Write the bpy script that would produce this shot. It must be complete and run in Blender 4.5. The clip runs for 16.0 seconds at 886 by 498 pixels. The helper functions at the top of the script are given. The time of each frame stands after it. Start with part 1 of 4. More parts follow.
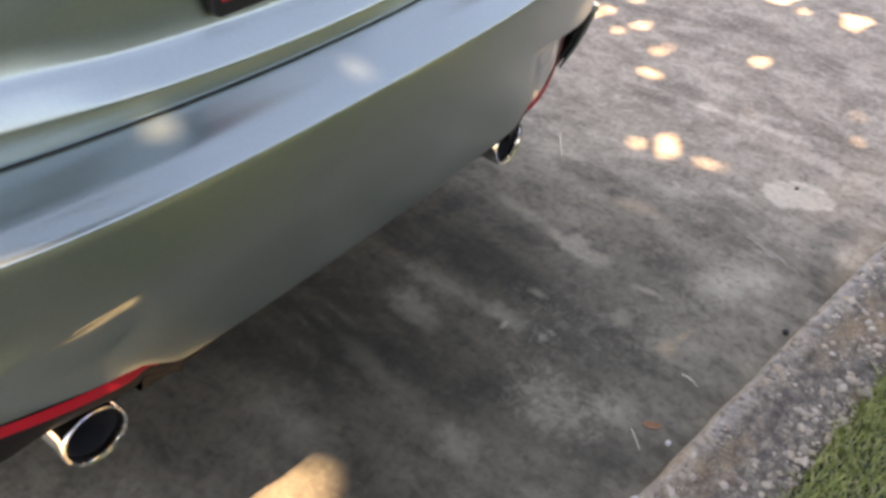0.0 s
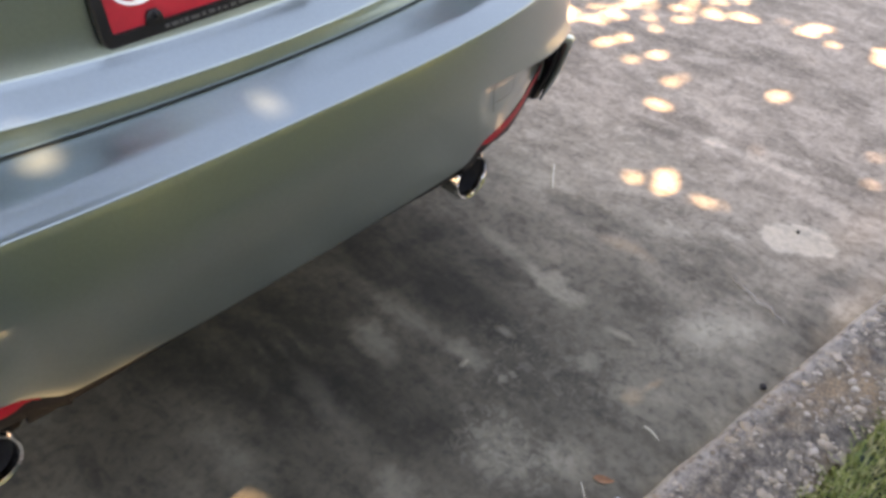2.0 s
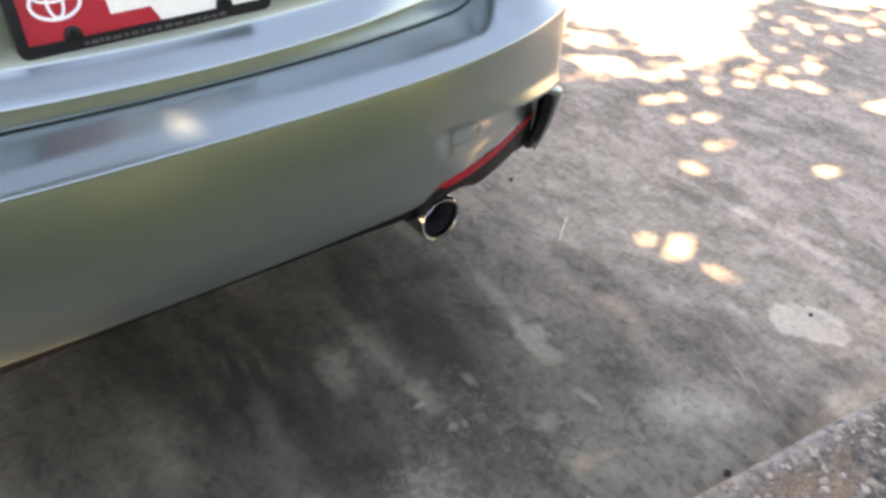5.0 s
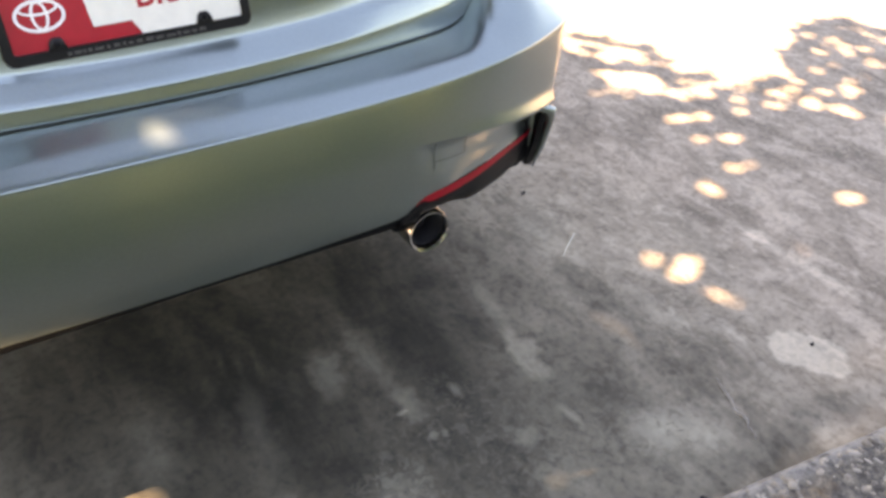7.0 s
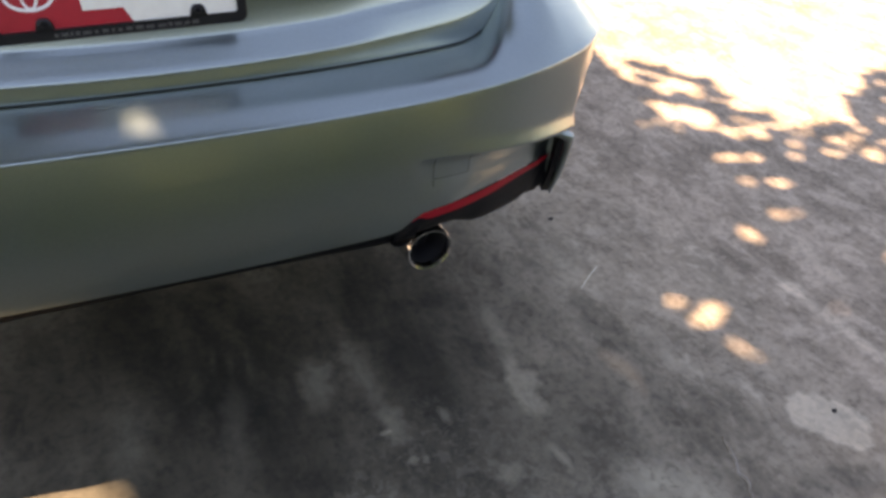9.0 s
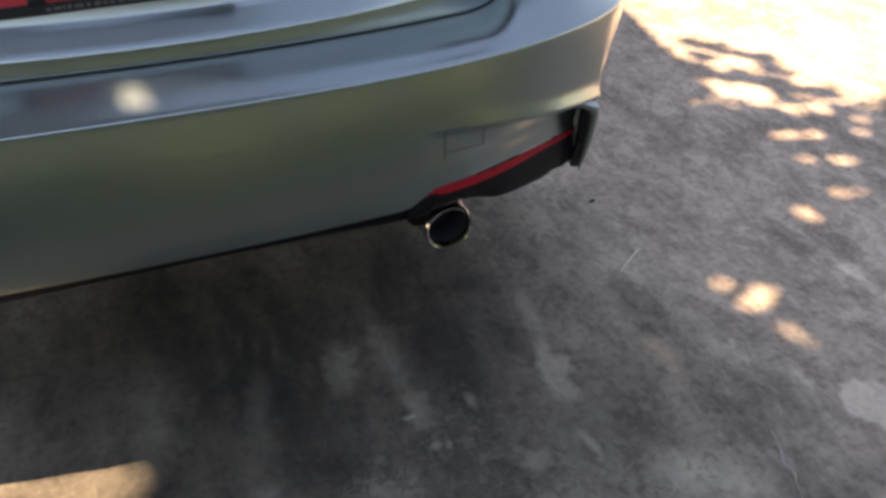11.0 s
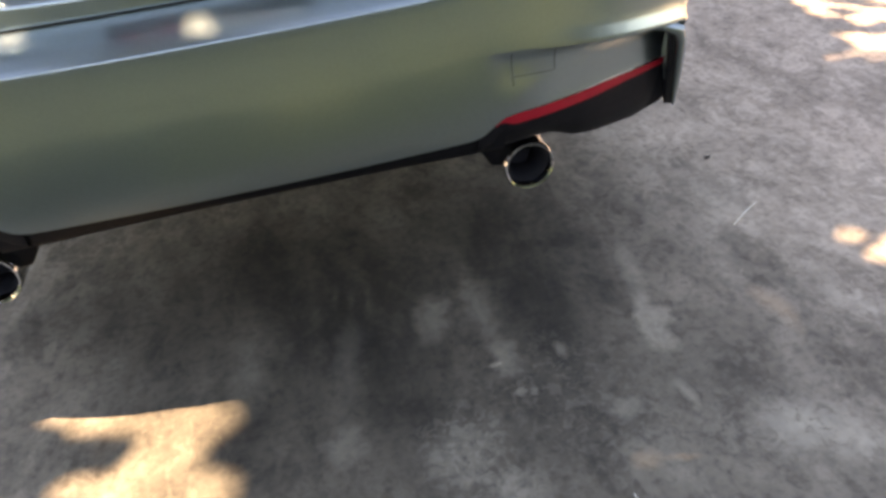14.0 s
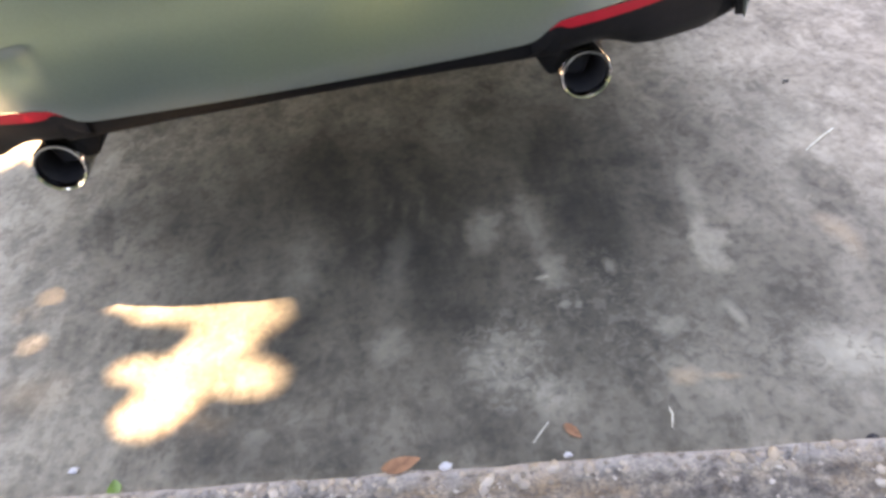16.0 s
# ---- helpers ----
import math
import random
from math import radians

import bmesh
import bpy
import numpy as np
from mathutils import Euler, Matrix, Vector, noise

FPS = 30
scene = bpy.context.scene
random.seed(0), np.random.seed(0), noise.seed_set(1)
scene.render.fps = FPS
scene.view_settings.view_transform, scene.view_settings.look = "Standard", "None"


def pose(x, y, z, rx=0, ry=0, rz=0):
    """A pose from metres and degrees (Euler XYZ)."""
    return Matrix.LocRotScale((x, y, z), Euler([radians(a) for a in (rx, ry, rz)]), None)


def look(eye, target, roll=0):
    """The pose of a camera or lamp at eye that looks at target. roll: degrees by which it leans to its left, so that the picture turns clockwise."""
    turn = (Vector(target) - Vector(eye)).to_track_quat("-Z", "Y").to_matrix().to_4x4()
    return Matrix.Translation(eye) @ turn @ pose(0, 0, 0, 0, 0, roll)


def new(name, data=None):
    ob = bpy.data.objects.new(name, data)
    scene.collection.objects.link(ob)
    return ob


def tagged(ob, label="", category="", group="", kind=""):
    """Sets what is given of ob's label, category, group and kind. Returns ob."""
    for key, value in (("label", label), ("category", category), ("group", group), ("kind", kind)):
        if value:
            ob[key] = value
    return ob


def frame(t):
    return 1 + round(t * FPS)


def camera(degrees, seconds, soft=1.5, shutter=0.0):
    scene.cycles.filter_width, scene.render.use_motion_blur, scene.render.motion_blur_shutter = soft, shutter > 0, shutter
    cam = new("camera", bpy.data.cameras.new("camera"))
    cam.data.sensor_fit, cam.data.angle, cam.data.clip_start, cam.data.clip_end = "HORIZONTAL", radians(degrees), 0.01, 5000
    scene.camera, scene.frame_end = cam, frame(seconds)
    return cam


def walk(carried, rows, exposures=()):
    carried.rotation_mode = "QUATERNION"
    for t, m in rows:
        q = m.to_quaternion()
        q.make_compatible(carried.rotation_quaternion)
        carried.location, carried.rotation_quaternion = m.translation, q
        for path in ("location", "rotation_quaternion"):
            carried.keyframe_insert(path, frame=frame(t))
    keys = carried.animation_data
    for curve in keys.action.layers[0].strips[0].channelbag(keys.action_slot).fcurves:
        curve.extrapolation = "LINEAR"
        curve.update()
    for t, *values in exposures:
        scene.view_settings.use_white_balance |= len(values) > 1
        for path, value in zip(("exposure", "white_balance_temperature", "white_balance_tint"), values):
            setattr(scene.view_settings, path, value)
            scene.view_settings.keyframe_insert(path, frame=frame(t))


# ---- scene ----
cam = camera(57.6, 16.0, soft=3.3)
PATH = [
    (0, (-0.688, -0.683, 1.182), (0.546, 0.202, -0.119), 4.2),
    (0.5, (-0.642, -0.716, 1.194), (0.586, 0.163, -0.117), 5.0),
    (1, (-0.595, -0.722, 1.184), (0.595, 0.219, -0.121), 4.2),
    (1.5, (-0.563, -0.755, 1.195), (0.603, 0.222, -0.104), 3.5),
    (2, (-0.525, -0.786, 1.192), (0.638, 0.22, -0.088), 3.4),
    (2.5, (-0.489, -0.812, 1.189), (0.669, 0.232, -0.064), 2.9),
    (3, (-0.451, -0.835, 1.185), (0.698, 0.253, -0.039), 2.9),
    (3.5, (-0.413, -0.861, 1.176), (0.709, 0.282, -0.022), 3.1),
    (6, (-0.282, -1.02, 1.222), (0.652, 0.252, -0.006), 2.9),
    (6.5, (-0.258, -1.04, 1.228), (0.645, 0.258, 0.004), 2.4),
    (7, (-0.232, -1.042, 1.234), (0.672, 0.269, 0.025), 3.5),
    (7.5, (-0.202, -1.042, 1.236), (0.683, 0.284, 0.029), 4.7),
    (8, (-0.171, -1.047, 1.231), (0.68, 0.313, 0.036), 5.1),
    (10.5, (-0.023, -1.072, 1.188), (0.629, 0.383, -0.02), 4.1),
    (11, (-0.006, -1.08, 1.168), (0.603, 0.395, -0.039), 1.4),
    (11.5, (0.018, -1.095, 1.144), (0.574, 0.412, -0.048), -1.1),
    (12, (0.043, -1.108, 1.125), (0.528, 0.442, -0.042), -3.4),
    (12.5, (0.052, -1.123, 1.103), (0.492, 0.471, -0.022), -4.2),
    (13, (0.073, -1.139, 1.08), (0.444, 0.476, -0.041), -5.1),
    (13.5, (0.085, -1.166, 1.056), (0.392, 0.456, -0.073), -6.1),
    (14, (0.099, -1.177, 1.036), (0.348, 0.438, -0.117), -7.6),
    (14.5, (0.112, -1.19, 1.015), (0.278, 0.423, -0.155), -8.6),
    (15, (0.121, -1.201, 1.0), (0.222, 0.406, -0.187), -9.5),
    (15.5, (0.141, -1.209, 0.988), (0.189, 0.38, -0.225), -9.8),
    (16, (0.145, -1.22, 0.987), (0.166, 0.342, -0.262), -9.7),
]
# time, exposure in stops, white balance in kelvin, tint
EXPOSURES = [(0.0, 2.75, 12200, 30), (1.5, 2.75, 12200, 30), (3.5, 3.02, 11700, 29), (6.0, 2.88, 11700, 29), (7.0, 2.79, 11500, 29), (8.2, 2.28, 11200, 29), (10.3, 1.90, 10300, 29),
             (12.5, 2.14, 10300, 30), (14.0, 2.68, 10700, 30), (15.0, 3.15, 10900, 31), (16.0, 3.5, 10900, 31)]
walk(cam, [(t, look(eye, target, roll)) for t, eye, target, roll in PATH], EXPOSURES)

# ---- world, sun, exposure ----
SUN_SHIFT = (0.40, 0.055)            # how far a shadow moves per metre of height
sun_dir = Vector((-SUN_SHIFT[0], -SUN_SHIFT[1], 1.0)).normalized()
world = bpy.data.worlds.new("sky")
scene.world = world
world.use_nodes = True
wn = world.node_tree
sky = wn.nodes.new("ShaderNodeTexSky")
sky.sky_type = "NISHITA"
sky.sun_disc = False
sky.sun_elevation = math.asin(sun_dir.z)
sky.sun_rotation = math.atan2(sun_dir.x, sun_dir.y)
sky.air_density, sky.dust_density = 1.0, 0.0
sky.ozone_density = 4.0
bg = wn.nodes["Background"]
bg.inputs["Strength"].default_value = 0.115
wn.links.new(sky.outputs["Color"], bg.inputs["Color"])
sun_data = bpy.data.lights.new("sun", "SUN")
sun_data.energy, sun_data.angle, sun_data.color = 5.0, radians(0.53), (1.0, 0.965, 0.91)
sun = new("sun", sun_data)
sun.matrix_world = look((0, 0, 0), -sun_dir) @ Matrix.Identity(4)
sun.location = (-6, -1, 8)


# ---- materials ----
def material(name):
    m = bpy.data.materials.new(name)
    m.use_nodes = True
    return m, m.node_tree, m.node_tree.nodes["Principled BSDF"]


def add(tree, kind, values=None, vector_type="", operation=""):
    n = tree.nodes.new(kind)
    if vector_type:
        n.vector_type = vector_type
    if operation:
        n.operation = operation
    for k, v in (values or {}).items():
        n.inputs[k].default_value = v
    return n


def ramp(tree, src, stops):
    n = tree.nodes.new("ShaderNodeValToRGB")
    e = n.color_ramp.elements
    while len(e) < len(stops):
        e.new(0.5)
    for el, (p, c) in zip(e, stops):
        el.position = p
        el.color = (*c, 1) if len(c) == 3 else (c[0],) * 3 + (1,)
    tree.links.new(src, n.inputs["Fac"])
    return n.outputs["Color"]


def mixc(tree, fac, a, b, mode="MIX"):
    n = tree.nodes.new("ShaderNodeMix")
    n.data_type, n.blend_type = "RGBA", mode
    for sock, v in ((n.inputs[0], fac), (n.inputs[6], a), (n.inputs[7], b)):
        if isinstance(v, bpy.types.NodeSocket):
            tree.links.new(v, sock)
        elif isinstance(v, (int, float)):
            sock.default_value = v
        else:
            sock.default_value = (*v, 1)
    return n.outputs[2]


def noise_of(tree, scale, detail=4, rough=0.55, stretch=(1, 1, 1), distort=0.0, offset=(0, 0, 0)):
    tc = tree.nodes.new("ShaderNodeTexCoord")
    mp = add(tree, "ShaderNodeMapping", {"Scale": stretch, "Location": offset})
    tree.links.new(tc.outputs["Object"], mp.inputs["Vector"])
    n = add(tree, "ShaderNodeTexNoise", {"Scale": scale, "Detail": detail, "Roughness": rough, "Distortion": distort})
    tree.links.new(mp.outputs["Vector"], n.inputs["Vector"])
    return n.outputs["Fac"]


def bump_to(tree, bsdf, height, strength, distance):
    b = add(tree, "ShaderNodeBump", {"Strength": strength, "Distance": distance})
    tree.links.new(height, b.inputs["Height"])
    tree.links.new(b.outputs["Normal"], bsdf.inputs["Normal"])


def plain(name, color, rough=0.5, metal=0.0, coat=0.0, grain=0.0, scale=40, bump=0.0, shine=0.5):
    m, t, b = material(name)
    b.inputs["Roughness"].default_value = rough
    b.inputs["Metallic"].default_value = metal
    b.inputs["Coat Weight"].default_value = coat
    b.inputs["Coat Roughness"].default_value = 0.04
    b.inputs["Specular IOR Level"].default_value = shine
    if grain:
        n = noise_of(t, scale)
        lo = tuple(c * (1 - grain) for c in color)
        hi = tuple(min(1, c * (1 + grain)) for c in color)
        t.links.new(ramp(t, n, [(0.3, lo), (0.7, hi)]), b.inputs["Base Color"])
        if bump:
            bump_to(t, b, n, bump, 0.002)
    else:
        b.inputs["Base Color"].default_value = (*color, 1)
    return m


def paint_material():
    m, t, b = material("silver_paint")
    fine = noise_of(t, 220, 2)
    dust = noise_of(t, 9, 5, 0.6)
    base = ramp(t, fine, [(0.3, (0.280, 0.350, 0.334)), (0.7, (0.300, 0.370, 0.354))])
    t.links.new(mixc(t, ramp(t, dust, [(0.45, (0.0,)), (0.8, (0.2,))]), base, (0.31, 0.345, 0.305)), b.inputs["Base Color"])
    t.links.new(ramp(t, dust, [(0.3, (0.28,)), (0.8, (0.32,))]), b.inputs["Roughness"])
    b.inputs["Metallic"].default_value = 0.95
    b.inputs["Coat Weight"].default_value = 0.9
    b.inputs["Coat Roughness"].default_value = 0.14
    return m


def wobble(tree, scale, much):
    """Ground places pushed about a little, for marks with an uneven outline."""
    tc = tree.nodes.new("ShaderNodeTexCoord")
    wob = add(tree, "ShaderNodeTexNoise", {"Scale": scale, "Detail": 5.0, "Roughness": 0.6})
    tree.links.new(tc.outputs["Object"], wob.inputs["Vector"])
    off = add(tree, "ShaderNodeVectorMath", {1: (0.5, 0.5, 0.5)}, operation="SUBTRACT")
    tree.links.new(wob.outputs["Color"], off.inputs[0])
    sc = add(tree, "ShaderNodeVectorMath", operation="SCALE")
    sc.inputs["Scale"].default_value = much
    tree.links.new(off.outputs[0], sc.inputs[0])
    s = add(tree, "ShaderNodeVectorMath", operation="ADD")
    tree.links.new(tc.outputs["Object"], s.inputs[0])
    tree.links.new(sc.outputs[0], s.inputs[1])
    return s.outputs[0]


def spot(tree, places, x, y, rx, ry, turn=0.0, soft=0.5, much=1.0):
    """much inside an uneven oval mark lying on the ground, 0 outside."""
    mp = add(tree, "ShaderNodeMapping", {"Location": (x, y, 0), "Rotation": (0, 0, radians(turn)), "Scale": (rx, ry, 1)}, vector_type="TEXTURE")
    tree.links.new(places, mp.inputs["Vector"])
    ln = add(tree, "ShaderNodeVectorMath", operation="LENGTH")
    tree.links.new(mp.outputs["Vector"], ln.inputs[0])
    return ramp(tree, ln.outputs["Value"], [(1 - soft, (much,)), (1.0, (0.0,))])


# marks on the concrete: x, y, half-lengths, turn, softness, strength
PALE = [(1.205, -0.425, 0.10, 0.066, -58, 0.16, 0.78), (0.672, 0.05, 0.028, 0.12, -8, 0.8, 0.34), (0.648, -0.105, 0.036, 0.100, -8, 0.4, 0.55),
        (0.79, -0.445, 0.12, 0.085, -40, 0.8, 0.55), (0.735, -0.40, 0.07, 0.07, 0, 0.7, 0.4), (0.512, -0.288, 0.036, 0.036, 20, 0.6, 0.4),
        (0.622, -0.292, 0.013, 0.045, 8, 0.7, 0.45), (1.46, -0.062, 0.036, 0.042, 0, 0.5, 0.45), (1.462, -0.20, 0.026, 0.30, 3, 0.8, 0.5),
        (1.10, -0.30, 0.020, 0.055, 10, 0.7, 0.4), (1.30, 0.12, 0.10, 0.28, -6, 0.9, 0.3), (0.97, 0.22, 0.10, 0.22, -8, 0.9, 0.35),
        (1.62, 0.10, 0.05, 0.22, -5, 0.8, 0.35), (0.25, 0.055, 0.042, 0.10, -8, 0.7, 0.40), (0.347, 0.03, 0.036, 0.19, 2, 0.9, 0.26),
        (0.355, -0.115, 0.035, 0.06, 0, 0.7, 0.35), (0.214, -0.300, 0.075, 0.085, -20, 0.7, 0.40), (0.275, -0.395, 0.05, 0.045, -30, 0.7, 0.35),
        (0.035, -0.219, 0.045, 0.06, 0, 0.9, 0.34), (0.10, 0.17, 0.011, 0.06, -6, 0.9, 0.11), (0.070, 0.195, 0.011, 0.06, -6, 0.9, 0.11),
        (0.135, 0.155, 0.011, 0.06, -6, 0.9, 0.11), (0.353, -0.201, 0.015, 0.011, 0, 0.6, 0.5), (0.378, -0.208, 0.011, 0.013, 0, 0.6, 0.5),
        (0.457, -0.12, 0.016, 0.03, 0, 0.7, 0.4), (0.331, -0.118, 0.016, 0.009, 0, 0.5, 0.6), (-0.12, 0.02, 0.05, 0.16, -5, 0.9, 0.22), (0.07, -0.02, 0.04, 0.16, -8, 0.9, 0.22),
        (0.86, 0.02, 0.035, 0.12, -10, 0.8, 0.35), (1.02, -0.20, 0.05, 0.12, 10, 0.9, 0.3)]
RUST = [(0.497, -0.404, 0.034, 0.026, 0, 0.7, 0.6), (0.553, -0.417, 0.034, 0.011, -14, 0.7, 0.6), (0.872, -0.12, 0.028, 0.06, 10, 0.9, 0.5), (0.885, -0.17, 0.022, 0.07, -10, 0.9, 0.4),
        (1.05, -0.62, 0.25, 0.05, 0, 0.9, 0.4), (-0.30, -0.317, 0.09, 0.045, -15, 0.9, 0.4), (-0.60, -0.18, 0.10, 0.07, -10, 0.9, 0.4), (1.35, -0.52, 0.3, 0.08, -8, 0.9, 0.25)]
# real dark marks; shade round the car is painted into the wide ones too
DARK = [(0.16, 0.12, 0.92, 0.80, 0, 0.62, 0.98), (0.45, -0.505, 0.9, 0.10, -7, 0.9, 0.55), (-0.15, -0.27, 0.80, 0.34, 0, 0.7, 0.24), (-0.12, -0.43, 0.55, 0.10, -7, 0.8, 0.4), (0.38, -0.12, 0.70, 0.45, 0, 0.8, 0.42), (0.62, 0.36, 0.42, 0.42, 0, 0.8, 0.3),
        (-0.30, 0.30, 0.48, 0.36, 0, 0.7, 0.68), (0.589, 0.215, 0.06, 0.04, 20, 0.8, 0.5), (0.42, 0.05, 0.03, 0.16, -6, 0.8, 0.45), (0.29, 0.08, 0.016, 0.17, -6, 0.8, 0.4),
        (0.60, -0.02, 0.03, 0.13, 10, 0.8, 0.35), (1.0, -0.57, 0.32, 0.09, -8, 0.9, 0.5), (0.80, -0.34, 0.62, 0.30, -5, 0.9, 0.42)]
LICHEN = [(0.225, -0.300, 0.10, 0.13, 1.0), (0.275, -0.395, 0.07, 0.06, 0.9), (0.40, -0.18, 0.22, 0.16, 0.45), (0.76, -0.42, 0.18, 0.12, 0.7), (1.05, -0.22, 0.30, 0.20, 0.5), (0.55, -0.35, 0.30, 0.14, 0.45)]


def concrete_material():
    m, t, b = material("stained_concrete")
    tight, near, far = wobble(t, 40.0, 0.022), wobble(t, 16.0, 0.085), wobble(t, 5.0, 0.34)
    big = noise_of(t, 2.3, 4, 0.55)
    streak = noise_of(t, 5, 5, 0.5, (1.0, 0.34, 1.0), 0.3)
    cloud = noise_of(t, 7, 6, 0.6, (1.0, 0.6, 1.0), 0.6)
    mottle = noise_of(t, 24, 5, 0.6, (1.0, 0.9, 1.0), 0.1, offset=(3, 1, 0))
    swirl = noise_of(t, 13, 4, 0.6, (1.0, 0.6, 1.0), 0.7, (5, 4, 0))
    blotch = noise_of(t, 10.5, 3, 0.5, (1.0, 0.6, 1.0), 0.7, (2, 6, 0))
    flakes = noise_of(t, 19, 4, 0.6, (1.0, 0.55, 1.0), 0.5, (9, 3, 0))
    fine = noise_of(t, 260, 3, 0.6)
    speck = noise_of(t, 62, 3, 0.55, (1.0, 1.0, 1.0), 0.0, (4, 8, 0))
    lichen = noise_of(t, 46, 3, 0.6, offset=(7, 2, 0), distort=1.2)
    c = ramp(t, big, [(0.3, (0.30, 0.272, 0.238)), (0.7, (0.40, 0.365, 0.325))])
    c = mixc(t, ramp(t, streak, [(0.47, (0.0,)), (0.62, (0.5,))]), c, (0.47, 0.43, 0.385))
    c = mixc(t, ramp(t, streak, [(0.32, (0.45,)), (0.47, (0.0,))]), c, (0.125, 0.113, 0.092))
    c = mixc(t, ramp(t, cloud, [(0.34, (0.5,)), (0.50, (0.0,))]), c, (0.15, 0.135, 0.113))
    c = mixc(t, ramp(t, cloud, [(0.52, (0.0,)), (0.64, (0.5,))]), c, (0.49, 0.45, 0.405))
    # flaked skin of the slab: pale smooth islands with a clear edge
    c = mixc(t, ramp(t, blotch, [(0.565, (0.0,)), (0.60, (0.5,))]), c, (0.55, 0.51, 0.465))
    c = mixc(t, ramp(t, blotch, [(0.36, (0.45,)), (0.40, (0.0,))]), c, (0.13, 0.118, 0.10))
    c = mixc(t, ramp(t, flakes, [(0.575, (0.0,)), (0.60, (0.36,))]), c, (0.54, 0.50, 0.45))
    c = mixc(t, ramp(t, flakes, [(0.37, (0.34,)), (0.40, (0.0,))]), c, (0.12, 0.11, 0.092))
    c = mixc(t, ramp(t, swirl, [(0.36, (0.28,)), (0.47, (0.0,))]), c, (0.15, 0.137, 0.118))
    c = mixc(t, ramp(t, swirl, [(0.54, (0.0,)), (0.66, (0.32,))]), c, (0.52, 0.485, 0.445))
    c = mixc(t, ramp(t, mottle, [(0.34, (0.42,)), (0.48, (0.0,))]), c, (0.13, 0.117, 0.10))
    c = mixc(t, ramp(t, mottle, [(0.54, (0.0,)), (0.72, (0.3,))]), c, (0.52, 0.475, 0.425))
    c = mixc(t, ramp(t, speck, [(0.33, (0.36,)), (0.48, (0.0,))]), c, (0.105, 0.095, 0.08))
    c = mixc(t, ramp(t, speck, [(0.54, (0.0,)), (0.70, (0.34,))]), c, (0.56, 0.52, 0.46))
    c = mixc(t, ramp(t, fine, [(0.35, (0.12,)), (0.5, (0.0,))]), c, (0.131, 0.118, 0.10))
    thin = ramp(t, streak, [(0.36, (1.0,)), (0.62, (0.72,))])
    for x, y, rx, ry, turn, soft, much in DARK:     # old oil and water marks, the wide ones deepened with painted car shade
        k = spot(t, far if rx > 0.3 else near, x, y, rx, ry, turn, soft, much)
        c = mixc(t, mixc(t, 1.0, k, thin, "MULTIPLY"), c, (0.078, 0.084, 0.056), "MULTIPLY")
    for x, y, rx, ry, turn, soft, much in PALE:
        c = mixc(t, spot(t, near if min(rx, ry) > 0.03 else tight, x, y, rx, ry, turn, soft, much), c, mixc(t, 1.0, c, (0.30, 0.292, 0.27), "ADD"))
    for x, y, rx, ry, turn, soft, much in RUST:
        c = mixc(t, spot(t, near if min(rx, ry) > 0.03 else tight, x, y, rx, ry, turn, soft, much), c, mixc(t, 1.0, c, (0.26, 0.16, 0.09), "ADD"))
    # grey lichen, pale with dark pits
    for x, y, rx, ry, much in LICHEN:
        here = spot(t, near, x, y, rx, ry, 0, 0.8, much)
        k = mixc(t, 1.0, ramp(t, lichen, [(0.48, (0.0,)), (0.62, (0.5,))]), here, "MULTIPLY")
        c = mixc(t, k, c, (0.36, 0.35, 0.33))
        k = mixc(t, 1.0, ramp(t, lichen, [(0.34, (0.6,)), (0.45, (0.0,))]), here, "MULTIPLY")
        c = mixc(t, k, c, (0.08, 0.077, 0.07))
    # darker and greener by the car, paler and browner further out
    sep = t.nodes.new("ShaderNodeSeparateXYZ")
    t.links.new(far, sep.inputs[0])
    out = add(t, "ShaderNodeMapRange", {"From Min": 0.55, "From Max": 1.45})
    t.links.new(sep.outputs["X"], out.inputs["Value"])
    c = mixc(t, 1.0, c, mixc(t, out.outputs["Result"], (0.81, 0.75, 0.59), (1.07, 0.895, 0.72)), "MULTIPLY")
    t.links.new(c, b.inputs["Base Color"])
    b.inputs["Roughness"].default_value = 0.85
    h = mixc(t, 0.4, mottle, fine)
    bump_to(t, b, h, 0.4, 0.003)
    return m


def kerb_material():
    m, t, b = material("weathered_kerb_concrete")
    big, mid, fine = noise_of(t, 5, 5, 0.6), noise_of(t, 38, 6, 0.74), noise_of(t, 200, 3)
    c = ramp(t, mid, [(0.36, (0.045, 0.036, 0.027)), (0.50, (0.155, 0.125, 0.092)), (0.66, (0.36, 0.29, 0.21))])
    c = mixc(t, ramp(t, big, [(0.50, (0.0,)), (0.66, (0.6,))]), c, (0.42, 0.25, 0.12))
    c = mixc(t, ramp(t, fine, [(0.38, (0.75,)), (0.52, (0.0,))]), c, (0.09, 0.075, 0.06))
    # the front rim is paler
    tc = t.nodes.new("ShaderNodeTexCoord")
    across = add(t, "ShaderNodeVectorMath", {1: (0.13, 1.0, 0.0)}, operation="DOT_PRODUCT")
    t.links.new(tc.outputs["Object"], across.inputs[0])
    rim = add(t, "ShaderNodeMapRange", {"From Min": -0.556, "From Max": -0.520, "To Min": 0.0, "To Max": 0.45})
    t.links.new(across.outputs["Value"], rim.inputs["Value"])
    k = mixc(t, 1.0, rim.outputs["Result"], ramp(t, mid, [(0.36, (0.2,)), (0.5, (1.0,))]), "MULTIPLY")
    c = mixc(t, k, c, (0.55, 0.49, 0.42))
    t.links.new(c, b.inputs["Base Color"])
    b.inputs["Roughness"].default_value = 0.9
    bump_to(t, b, mid, 0.9, 0.006)
    return m


